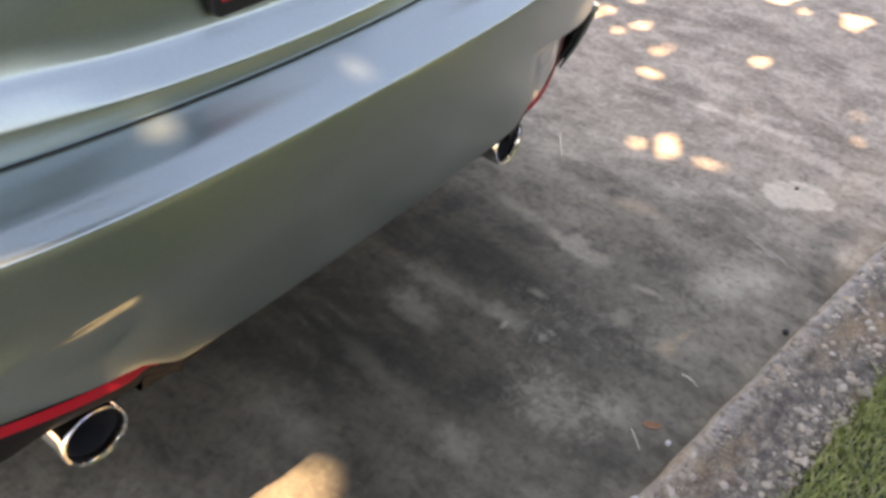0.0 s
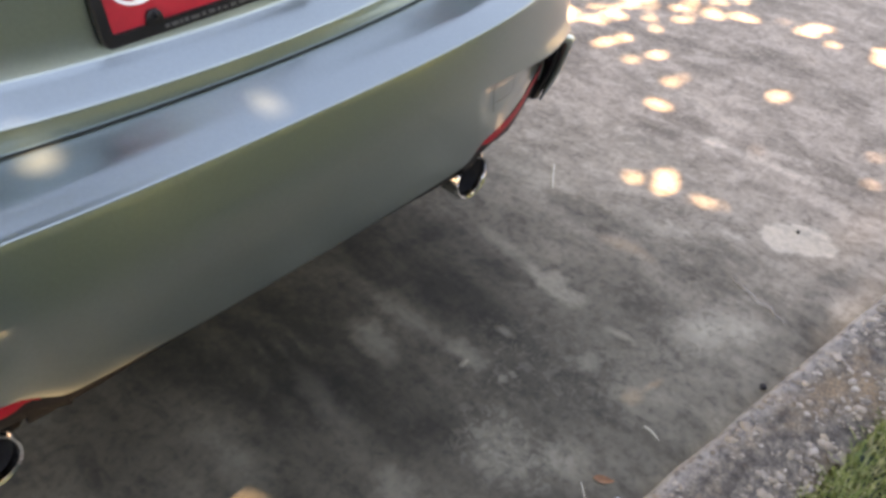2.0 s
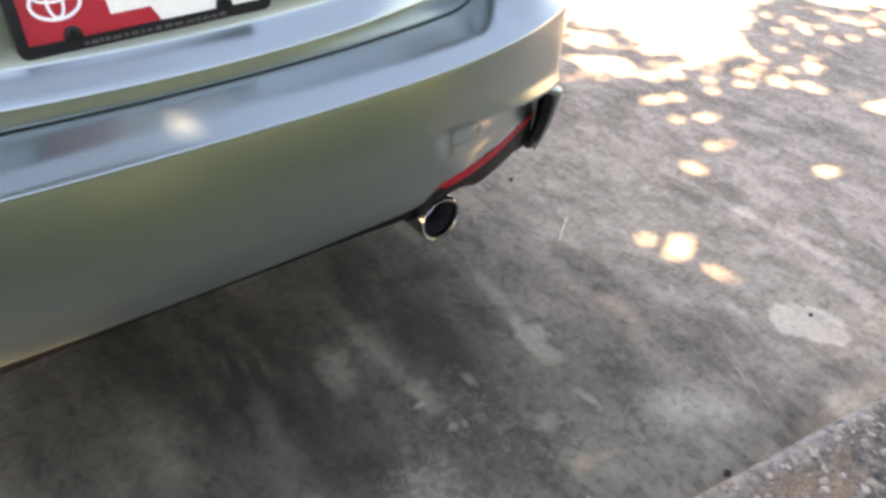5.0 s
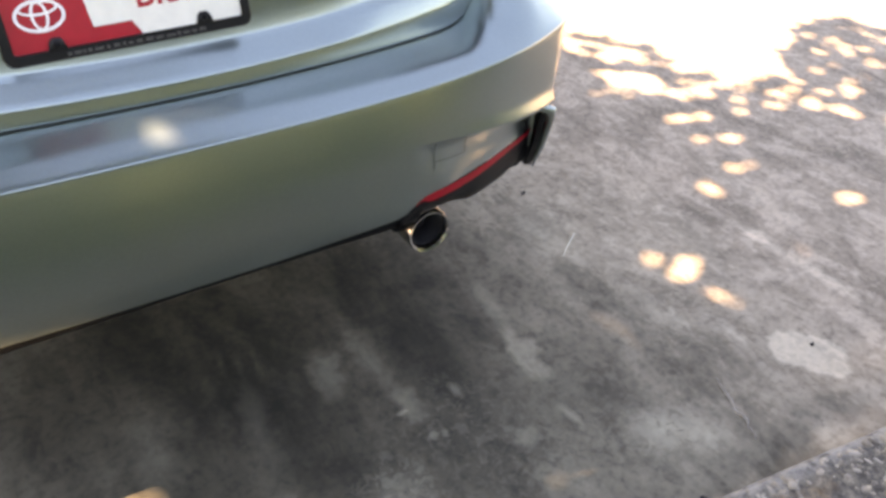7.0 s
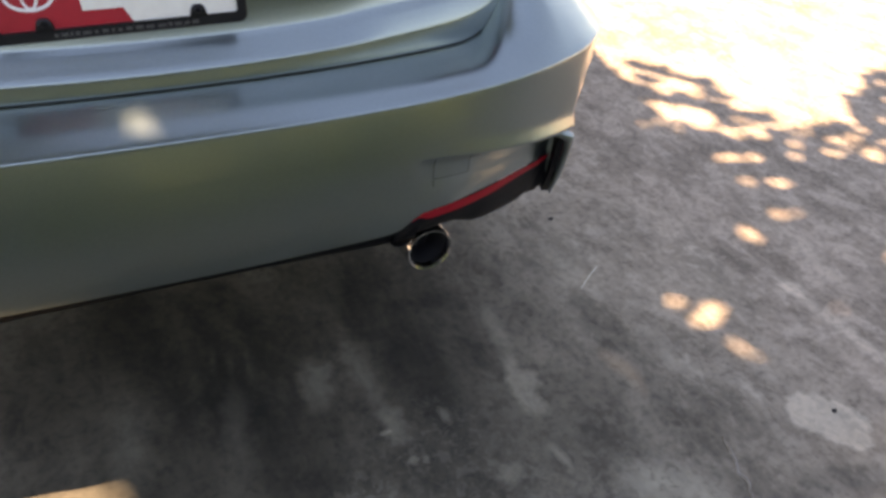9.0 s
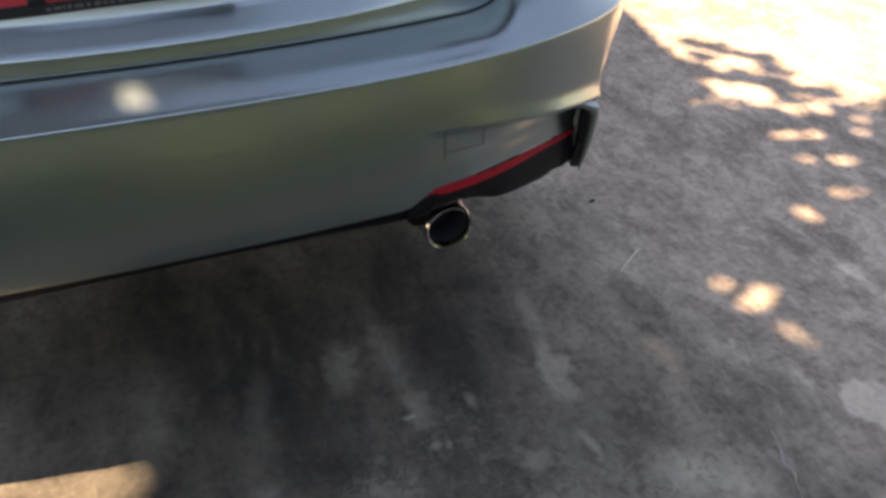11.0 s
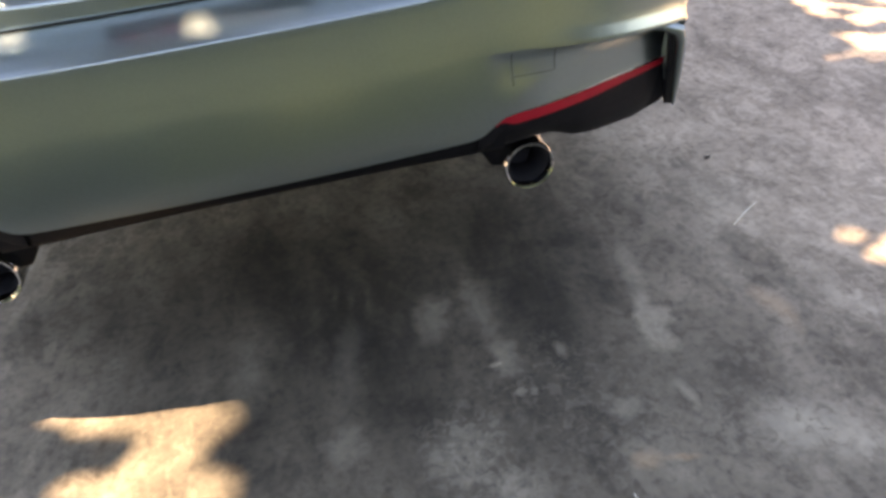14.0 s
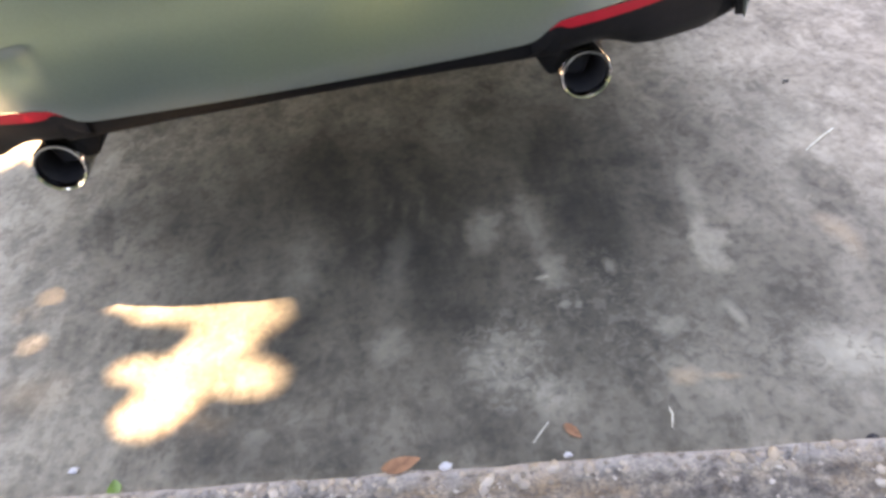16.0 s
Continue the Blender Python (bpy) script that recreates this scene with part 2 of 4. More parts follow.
def varied(name, colors, rough=0.6, subsurface=0.0):
    """Colour that changes from piece to piece of a joined mesh."""
    m, t, b = material(name)
    g = t.nodes.new("ShaderNodeNewGeometry")
    stops = [(i / (len(colors) - 1), c) for i, c in enumerate(colors)]
    n = noise_of(t, 60)
    c = mixc(t, 0.25, ramp(t, g.outputs["Random Per Island"], stops), ramp(t, n, [(0.3, colors[0]), (0.7, colors[-1])]))
    t.links.new(c, b.inputs["Base Color"])
    b.inputs["Roughness"].default_value = rough
    if subsurface:
        b.inputs["Transmission Weight"].default_value = 0.0
        tr = t.nodes.new("ShaderNodeBsdfTranslucent")
        t.links.new(c, tr.inputs["Color"])
        mx = t.nodes.new("ShaderNodeMixShader")
        mx.inputs["Fac"].default_value = subsurface
        t.links.new(b.outputs[0], mx.inputs[1])
        t.links.new(tr.outputs[0], mx.inputs[2])
        t.links.new(mx.outputs[0], t.nodes["Material Output"].inputs["Surface"])
    return m


PAINT = paint_material()
BLACK = plain("black_plastic", (0.007, 0.007, 0.008), 0.5, grain=0.3, scale=120, bump=0.15, shine=0.12)
GLOSS_BLACK = plain("gloss_black", (0.007, 0.007, 0.008), 0.35, grain=0.2, scale=30, shine=0.3)
RED = plain("red_trim", (0.33, 0.006, 0.014), 0.5, grain=0.1, scale=30, shine=0.25)
CHROME = plain("chrome", (0.78, 0.78, 0.77), 0.09, 1.0, grain=0.08, scale=60)
SOOT_AND_GAP = plain("sooty_steel_and_gap", (0.012, 0.012, 0.012), 0.75, grain=0.4, scale=60)
STEEL = plain("muffler_steel", (0.20, 0.19, 0.18), 0.45, 0.9, grain=0.3, scale=30)
RUBBER = plain("tyre_rubber", (0.02, 0.02, 0.02), 0.8, grain=0.3, scale=80, bump=0.2)
ALLOY = plain("alloy", (0.55, 0.55, 0.56), 0.3, 0.9, grain=0.1, scale=40)
GLASS = plain("dark_glass", (0.015, 0.018, 0.018), 0.05, grain=0.1, scale=4)
LAMP_RED = plain("red_lens", (0.35, 0.01, 0.012), 0.12, coat=1.0, grain=0.1, scale=50)
PLATE_RED = plain("plate_red", (0.44, 0.014, 0.024), 0.35, grain=0.08, scale=50)
PLATE_CREAM = plain("plate_cream", (0.74, 0.72, 0.64), 0.4, grain=0.05, scale=50)
WHITE = plain("white_print", (0.78, 0.76, 0.74), 0.4, grain=0.04, scale=50)
GREY_PRINT = plain("grey_print", (0.055, 0.055, 0.052), 0.5, grain=0.1, scale=90)
JOINT = plain("shaded_joint", (0.10, 0.12, 0.11), 0.5, grain=0.1, scale=90)
CONCRETE = concrete_material()
KERB = kerb_material()
SOIL = plain("lawn_soil", (0.038, 0.060, 0.040), 0.95, grain=0.5, scale=30, bump=0.6)
BLADE = varied("grass_blades", [(0.036, 0.064, 0.044), (0.054, 0.092, 0.064), (0.084, 0.120, 0.086)], 0.6, 0.3)
VERGE = varied("verge_blades", [(0.12, 0.19, 0.04), (0.23, 0.31, 0.07), (0.40, 0.43, 0.14), (0.64, 0.53, 0.30)], 0.6, 0.3)
LEAF = varied("tree_leaves", [(0.035, 0.065, 0.014), (0.06, 0.10, 0.02), (0.09, 0.13, 0.03)], 0.5, 0.25)
HEDGE_LEAF = varied("hedge_leaf", [(0.034, 0.062, 0.040), (0.056, 0.095, 0.060), (0.085, 0.128, 0.085)], 0.6, 0.2)
BARK = plain("bark", (0.11, 0.085, 0.065), 0.95, grain=0.5, scale=22, bump=0.9)
PEBBLE = varied("kerb_pebbles", [(0.10, 0.076, 0.055), (0.42, 0.33, 0.23), (0.16, 0.128, 0.10), (0.50, 0.40, 0.30), (0.24, 0.19, 0.145), (0.57, 0.48, 0.38), (0.12, 0.092, 0.068), (0.50, 0.39, 0.27)], 0.7)
DRY_LEAF = plain("dry_leaf", (0.30, 0.13, 0.06), 0.8, grain=0.4, scale=60)
STRAW = plain("straw", (0.64, 0.59, 0.46), 0.7, grain=0.2, scale=80)
PALE_CHIP = plain("pale_chip", (0.48, 0.46, 0.43), 0.6, grain=0.1, scale=60)
DARK_BIT = plain("dark_debris", (0.03, 0.026, 0.024), 0.9, grain=0.3, scale=60)
CRACK = plain("crack_filler", (0.33, 0.285, 0.23), 0.9, grain=0.25, scale=60)
GREEN_LEAF = plain("green_leaf", (0.12, 0.22, 0.03), 0.5, grain=0.2, scale=60)


# ---- building helpers ----
def mesh_of(name, bm, mat, smooth=True, sharp=None):
    bmesh.ops.recalc_face_normals(bm, faces=bm.faces)
    me = bpy.data.meshes.new(name)
    bm.to_mesh(me)
    bm.free()
    me.materials.append(mat)
    if smooth:
        me.polygons.foreach_set("use_smooth", [True] * len(me.polygons))
        if sharp:
            me.set_sharp_from_angle(angle=radians(sharp))
    return me


def part(name, bm, mat, parent=None, label="", smooth=True, sharp=40):
    ob = new(name, mesh_of(name, bm, mat, smooth, sharp))
    if parent:
        ob.parent = parent
    if label:
        ob["label"] = label
    return ob


def empty(name, at=(0, 0, 0)):
    ob = new(name)
    ob.location = at
    ob.empty_display_size = 0.1
    return ob


def grid(rows, close=False):
    """A sheet through rows of points."""
    bm = bmesh.new()
    vs = [[bm.verts.new(p) for p in r] for r in rows]
    for a, b in zip(vs, vs[1:]):
        n = len(a)
        for i in range(n if close else n - 1):
            j = (i + 1) % n
            bm.faces.new((a[i], a[j], b[j], b[i]))
    return bm


def thick(bm, t):
    """Gives a sheet thickness."""
    bmesh.ops.recalc_face_normals(bm, faces=bm.faces)
    bmesh.ops.solidify(bm, geom=bm.faces[:], thickness=t)
    return bm


def box(x0, x1, y0, y1, z0, z1, bevel=0.0, seg=2):
    bm = bmesh.new()
    bmesh.ops.create_cube(bm, size=1)
    bmesh.ops.scale(bm, vec=(x1 - x0, y1 - y0, z1 - z0), verts=bm.verts)
    bmesh.ops.translate(bm, vec=((x0 + x1) / 2, (y0 + y1) / 2, (z0 + z1) / 2), verts=bm.verts)
    if bevel:
        bmesh.ops.bevel(bm, geom=bm.edges[:], offset=bevel, segments=seg, affect="EDGES", profile=0.5)
    return bm


def tube(points, radii, n=16, caps=True):
    bm = bmesh.new()
    rings = []
    up = Vector((0.13, 0.21, 0.97))
    for i, p in enumerate(points):
        a = Vector(points[max(i - 1, 0)])
        b = Vector(points[min(i + 1, len(points) - 1)])
        d = (b - a).normalized()
        e = d.cross(up).normalized() if abs(d.dot(up)) < 0.95 else d.cross(Vector((1, 0, 0))).normalized()
        f = d.cross(e)
        rings.append([bm.verts.new(Vector(p) + radii[i] * (math.cos(2 * math.pi * k / n) * e + math.sin(2 * math.pi * k / n) * f)) for k in range(n)])
    for a, b in zip(rings, rings[1:]):
        for k in range(n):
            bm.faces.new((a[k], a[(k + 1) % n], b[(k + 1) % n], b[k]))
    if caps:
        bm.faces.new(rings[0])
        bm.faces.new(rings[-1])
    return bm


def lathe(profile, centre, n=40):
    """A ring shape round an axis along y: profile of (radius, y)."""
    return grid([[(centre[0] + r * math.cos(2 * math.pi * k / n), centre[1] + y, centre[2] + r * math.sin(2 * math.pi * k / n)) for k in range(n)] for r, y in profile], True)


def prism(outline, axis, lo, hi, bevel=0.0):
    """A flat outline drawn out along x or y."""
    bm = bmesh.new()
    put = (lambda a, b, d: (d, a, b)) if axis == "x" else (lambda a, b, d: (a, d, b))
    one = [bm.verts.new(put(a, b, lo)) for a, b in outline]
    two = [bm.verts.new(put(a, b, hi)) for a, b in outline]
    bm.faces.new(one)
    bm.faces.new(two[::-1])
    for i in range(len(one)):
        j = (i + 1) % len(one)
        bm.faces.new((one[i], two[i], two[j], one[j]))
    if bevel:
        bmesh.ops.bevel(bm, geom=bm.edges[:], offset=bevel, segments=2, affect="EDGES", profile=0.5)
    return bm


def smooth01(a, b, v):
    k = min(1.0, max(0.0, (v - a) / (b - a)))
    return k * k * (3 - 2 * k)


def lerp(a, b, k):
    return a + (b - a) * k


def table(x, pts):
    """Straight-line look-up."""
    if x <= pts[0][0]:
        return pts[0][1]
    for (a, u), (b, v) in zip(pts, pts[1:]):
        if x <= b:
            return lerp(u, v, (x - a) / (b - a))
    return pts[-1][1]


# ---- ground, kerb, lawn ----
def kerb_y(x):
    return -0.511 - 0.129 * x


bm = grid([[(x, y, 0) for x in (-200, -40, -4, 0, 4, 40, 200)] for y in (-200, -40, -4, 0, 4, 40, 200)])
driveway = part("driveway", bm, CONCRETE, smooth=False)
tagged(driveway, "weathered grey concrete driveway with pale and rusty stains", "driveway", kind="structure")


def kerb_mesh():
    rng = random.Random(4)
    rows = []
    n = 420
    for i in range(n + 1):
        x = -6 + 12.6 * i / n
        j = 0.0038 * (noise.noise((x * 9, 0, 0)) + 0.6 * noise.noise((x * 31, 3, 0)))
        y = kerb_y(x) + j
        w = 0.175 + 0.012 * noise.noise((x * 5, 7, 0))
        z = 0.05 + 0.003 * noise.noise((x * 12, 1, 4))
        rows.append([(x, y + 0.004, -0.05), (x, y + 0.003, z - 0.016), (x, y - 0.004, z - 0.005), (x, y - 0.015, z + rng.uniform(-.001, .001)),
                     (x, y - w * 0.4, z + 0.002 + rng.uniform(-.0015, .0015)), (x, y - w * 0.75, z + rng.uniform(-.0015, .0015)), (x, y - w + 0.01, z - 0.004), (x, y - w, z - 0.02), (x, y - w, -0.05)])
    return grid(rows)


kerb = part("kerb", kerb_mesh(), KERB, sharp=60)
tagged(kerb, "low worn concrete kerb with exposed pebbles along the lawn", "kerb", kind="structure")


def scatter_mesh(name, verts, faces, mat, smooth=True):
    me = bpy.data.meshes.new(name)
    me.from_pydata(verts, [], faces)
    me.materials.append(mat)
    if smooth:
        me.polygons.foreach_set("use_smooth", [True] * len(me.polygons))
    return new(name, me)


def pebbles():
    rng = random.Random(11)
    bm = bmesh.new()
    bmesh.ops.create_icosphere(bm, subdivisions=1, radius=1)
    base = [v.co.copy() for v in bm.verts]
    tris = [[v.index for v in f.verts] for f in bm.faces]
    bm.free()
    verts, faces = [], []
    for _ in range(3600):
        x = rng.uniform(-1.6, 2.2)
        y = kerb_y(x) - rng.uniform(0.014, 0.172)
        r = min(0.0108, 0.0028 + rng.expovariate(1 / 0.0028))
        turn = Matrix.Rotation(rng.uniform(0, 6.3), 3, "Z")
        s = (r * rng.uniform(0.8, 1.5), r * rng.uniform(0.6, 1.1), r * rng.uniform(0.15, 0.38))
        k = len(verts)
        for p in base:
            q = turn @ Vector((p.x * s[0], p.y * s[1], p.z * s[2]))
            verts.append((x + q.x, y + q.y, 0.0500 + q.z))
        faces += [[a + k for a in f] for f in tris]
    ob = scatter_mesh("kerb_pebbles", verts, faces, PEBBLE)
    return tagged(ob, "small rounded pebbles set in the worn kerb", "pebbles", kind="stuff")


pebbles()

bm = grid([[(x, min(kerb_y(x) - 0.16, kerb_y(x) - 0.16 - k), 0.034 + 0.006 * noise.noise((x * 3, k * 3, 0))) for x in [-200, -60, -12] + [-6 + 0.3 * i for i in range(43)] + [14, 60, 200]] for k in (0, 0.2, 0.4, 0.7, 1.0, 1.6, 2.6, 5, 12, 40, 160)])
lawn = part("lawn", bm, SOIL)
tagged(lawn, "rough green lawn behind the kerb", "lawn", kind="structure")


def blades(name, label, mat, seed, spots):
    rng = random.Random(seed)
    verts, faces = [], []
    for x, y, h, w in spots(rng):
        a, lean = rng.uniform(0, 6.28), rng.uniform(0.1, 0.9)
        dx, dy = math.cos(a), math.sin(a)
        k = len(verts)
        for f, ww in ((0, 1.0), (0.55, 0.8)):
            cx, cy, cz = x + dx * lean * h * f * f, y + dy * lean * h * f * f, 0.03 + h * f
            verts.append((cx - dy * w * ww, cy + dx * w * ww, cz))
            verts.append((cx + dy * w * ww, cy - dx * w * ww, cz))
        verts.append((x + dx * lean * h, y + dy * lean * h, 0.03 + h * (1 - 0.25 * lean)))
        faces.append((k, k + 1, k + 3, k + 2))
        faces.append((k + 2, k + 3, k + 4))
    return tagged(scatter_mesh(name, verts, faces, mat), label, "grass", kind="stuff")


def verge(rng):
    for _ in range(34000):
        x = rng.uniform(-0.3, 1.7)
        d = abs(rng.gauss(0, 0.22))
        if noise.noise((x * 7, d * 7, 3)) + rng.uniform(-0.5, 0.9) > -0.1:
            yield x, kerb_y(x) - 0.166 - d, rng.uniform(0.012, 0.042), rng.uniform(0.0011, 0.0024)


def field(rng):
    for _ in range(26000):
        x = rng.uniform(-5, 6)
        yield x, kerb_y(x) - (0.40 if -0.4 < x < 1.8 else 0.175) - rng.uniform(0, 1.5), rng.uniform(0.03, 0.06), rng.uniform(0.003, 0.006)


blades("verge_grass", "short patchy yellow-green grass along the kerb", VERGE, 5, verge)
blades("lawn_grass", "rough green grass of the lawn", BLADE, 6, field)

# ---- car ----
car = empty("car")
tagged(car, "silver sedan with chrome twin exhaust tips parked on the driveway", "car")
HALF = [(0, -0.085), (0.1, -0.0848), (0.2, -0.0835), (0.3, -0.080), (0.4, -0.0727), (0.5, -0.0584), (0.6, -0.034), (0.7, 0.0055),
        (0.765, 0.046), (0.815, 0.098), (0.847, 0.165), (0.868, 0.25), (0.882, 0.4), (0.888, 0.62)]


def plan(s):
    """The bumper's outline seen from above, right half: s runs along its points."""
    i = min(int(s), len(HALF) - 2)
    f = s - i
    p = [Vector(HALF[min(max(j, 0), len(HALF) - 1)]) if j >= 0 else Vector((-HALF[-j][0], HALF[-j][1])) for j in range(i - 1, i + 3)]
    return 0.5 * (2 * p[1] + (p[2] - p[0]) * f + (2 * p[0] - 5 * p[1] + 4 * p[2] - p[3]) * f * f + (3 * p[1] - p[0] - 3 * p[2] + p[3]) * f ** 3)


def along(s, inset, z):
    """A place on the bumper, so far inside its outline."""
    side = -1 if s < 0 else 1
    s = abs(s)
    p = plan(s)
    h = 0.02 + 4.0 * max(inset - 0.03, 0.0)        # deep points follow a rounder line
    d = (plan(min(s + h, 13)) - plan(max(s - h, 0))).normalized() if s > 0 else Vector((1, 0))
    q = p + inset * Vector((-d.y, d.x))
    return (side * q.x, q.y, z)


def where(a):
    """The s of a given x, for x under 0.8."""
    return table(a, [(x, i) for i, (x, y) in enumerate(HALF)])


def low_edge(a):
    if a < 0.345:
        return 0.4332 + 0.020 * a * a
    return table(a, [(0.345, 0.4360), (0.36, 0.4400), (0.383, 0.456), (0.398, 0.464), (0.42, 0.4665), (0.60, 0.463), (0.742, 0.456), (0.752, 0.405), (0.80, 0.385), (0.86, 0.36)])


def depth(a):
    """How deep the lower corner pocket lies under the ridge."""
    return 0.027 * smooth01(0.40, 0.68, a)


def lid_base(x):
    """How far forward the lid's lower face lies, by x."""
    return -0.006 + 0.25 * x * x + 0.10 * x ** 4


def lid_rise(a):
    """How far the lid's lower corner curves up."""
    return table(a, [(0.49, 0.0), (0.517, 0.002), (0.535, 0.006), (0.558, 0.014), (0.575, 0.023), (0.585, 0.031), (0.594, 0.041), (0.601, 0.054), (0.606, 0.070), (0.612, 0.14)]) - 0.045 * min(a, 0.55) ** 2


def seam_inset(s):
    """How far inside the outline the lid's face lies, and at what x."""
    g = 0.10
    for _ in range(12):
        x, y, z = along(abs(s), g, 0)
        g += 0.7 * (lid_base(x) - y)
    return g, along(abs(s), g, 0)[0]


def bumper_rows(s):
    a = plan(abs(s)).x
    w = smooth01(0.646, 0.672, a)
    seam, sx = seam_inset(s) if a < 0.72 else (0.13, 0.65)
    up = lid_rise(min(sx, 0.612))
    c = 0.6705 + 0.020 * a * a
    zr = table(a, [(0.36, 0.576), (0.72, 0.535), (0.745, 0.525), (0.76, 0.50), (0.88, 0.50)])
    zl = low_edge(a)
    end = 1 - smooth01(0.742, 0.752, a)
    d = depth(a) * end
    top = 0.007 * smooth01(0.365, 0.41, a) * end    # crisp step under the start of the ridge
    under = 1 - smooth01(0.22, 0.345, a)            # the middle rolls under
    tuck = 0.068 * smooth01(0.735, 0.815, a)
    far = 0.03 * smooth01(0.66, 0.78, a)
    lean = 0.008 * smooth01(0.40, 0.52, a) * end    # the pocket leans in towards its foot
    flare = 0.0115 * smooth01(0.40, 0.68, a) * (1 - smooth01(0.728, 0.762, a))

    def face(z):
        """The upright profile: a full chest that tucks in towards its foot."""
        chest = table(-z, [(-0.675, 0.0), (-0.655, -0.0007), (-0.63, -0.0010), (-0.60, -0.0009), (-0.57, -0.0004), (-0.54, 0.0007), (-0.51, 0.0022), (-0.485, 0.0038), (-0.465, 0.0052), (-0.44, 0.0070), (-0.42, 0.0082)])
        return chest + under * 0.5 * max(0.485 - z, 0.0) ** 2

    z1, z2, z3 = lerp(c, zr, 0.25), lerp(c, zr, 0.5), lerp(c, zr, 0.74)
    z5 = lerp(zr, zl, 0.5)
    # shelf under the lid, and the corner panel that rises beside it
    g = smooth01(0.57, 0.70, a)
    sh = min(max(up, -0.02), 0.06)
    shelf = [(0.0018, c + 0.0018), (0.020, 0.6814), (0.036, 0.6885), (max(seam * 0.64, 0.05), 0.6945 + sh * 0.4), (seam + 0.002, 0.7074 + sh), (seam + 0.05, 0.703 + sh)]
    steep = lerp(0.50, 1.12, g)
    back = lerp(seam + 0.035, 0.178, w)
    tops = []
    for n in range(16, 0, -1):
        ins = lerp(0.0018, back, n / 16)
        x, y, _ = along(abs(s), ins, 0)
        xb = 0.548 + 0.62 * y
        rise = smooth01(xb - 0.05, xb + 0.014, x)
        tops.append((ins + far * (n / 16), lerp(table(ins, shelf), c + 0.0018 + steep * (ins - 0.0018), rise)))
    return tops + [
            (0.0018, c + 0.0018),
            (0.0005, c + 0.0008),
            (0.0, c - 0.0004),
            (-0.0002, c - 0.0022),
            (-0.0008, c - 0.008),
            (face(c - 0.016), c - 0.016),
            (face(z1) + tuck * 0.05, z1),
            (face(z2) + tuck * 0.18, z2),
            (face(z3) + tuck * 0.42 - flare * 0.03, z3),
            (face(zr + 0.026) + tuck * 0.70 - flare * 0.14, zr + 0.026),
            (face(zr + 0.019) + tuck * 0.74 - flare * 0.30, zr + 0.019),
            (face(zr + 0.006) + tuck * 0.86 - flare * 0.92, zr + 0.006),
            (face(zr + 0.003) + tuck * 0.90 - flare, zr + 0.003),
            (face(zr) + tuck * 0.96 - flare * 0.95, zr - 0.001),
            (face(zr - 0.006) + (d + top) * 0.6 + tuck, zr - 0.006),
            (face(zr - 0.02) + d * 0.95 + top * 0.9 + tuck, zr - 0.020),
            (face(z5) + d + top * 0.3 + tuck + lean * 0.35, z5),
            (face(zl + 0.03) + d + tuck + lean * 0.65, zl + 0.030),
            (face(zl + 0.01) + d + tuck + lean * 0.95, zl + 0.010),
            (face(zl) + 0.001 + d + tuck + lean * 0.5, zl),
            (face(zl) + 0.006 + d + tuck, zl - 0.002 * under),
            (face(zl) + 0.018 + d + tuck, zl - 0.003 * under),
            (face(zl) + 0.045 + d + tuck, zl - 0.002 * under)]


S_LIST = sorted({round(-13 + 0.125 * i, 4) for i in range(209)} | {round(q * where(0.35 + 0.008 * i), 4) for i in range(12) for q in (-1, 1)} | {round(q * where(0.49 + 0.008 * i), 4) for i in range(12) for q in (-1, 1)} | {round(q * where(0.60 + 0.004 * i), 4) for i in range(26) for q in (-1, 1)} | {round(q * where(0.664 + 0.002 * i), 4) for i in range(14) for q in (-1, 1)} | {round(q * where(0.736 + 0.002 * i), 4) for i in range(12) for q in (-1, 1)})
S_LIST = [b for a, b in zip([-99] + S_LIST, S_LIST) if b - a > 0.015]
rows = [[along(s, i, z) for i, z in bumper_rows(s)] for s in S_LIST]
bm = grid(rows)
bumper = part("rear_bumper", bm, PAINT, car, "glossy silver rear bumper with a sharp upper crease", sharp=50)


def strip(a0, a1, side, lines, n=40):
    """A band along the bumper between two x, through (inset, z) pairs that lines(a) gives."""
    return grid([[along(side * where(lerp(a0, a1, i / n)), p, z) for p, z in lines(lerp(a0, a1, i / n))] for i in range(n + 1)])


# dark lip under the middle of the bumper
def lip_lines(a):
    zl = low_edge(min(a, 0.345))
    u = 1 - smooth01(0.22, 0.345, a)
    f, k = lerp(0.006, 0.0095, u), 0.84 + 2.5 * a * a
    return [(f + 0.008, zl - 0.001), (f + 0.012, zl - 0.008 * k), (f + 0.017, zl - 0.020 * k), (f + 0.025, zl - 0.031 * k), (f + 0.036, zl - 0.036 * k), (f + 0.08, zl - 0.032 * k), (0.20, zl - 0.024 * k)]


part("lower_lip", grid([[along(s, i, z) for i, z in lip_lines(plan(abs(s)).x)] for s in [-4 + 0.1 * k for k in range(81)]]), BLACK, car, "dull black plastic lip")


def corner_lines(a):
    zl, d = low_edge(a), depth(a)
    k = smooth01(0.46, 0.60, a)
    zb = table(a, [(0.36, 0.390), (0.47, 0.388), (0.50, 0.383), (0.53, 0.371), (0.56, 0.356), (0.60, 0.346), (0.66, 0.338), (0.72, 0.333), (0.78, 0.332)])
    return [(0.010 + d, zl - 0.002), (0.014 + d, zl - 0.024), (0.022 + d, lerp(zl - 0.02, zb, 0.35)), (0.03 + d, lerp(zl, zb, 0.7)),
            (lerp(0.045, 0.05, k) + d, zb + 0.006), (lerp(0.06, 0.062, k) + d, zb), (0.16 + d, zb + 0.01)]


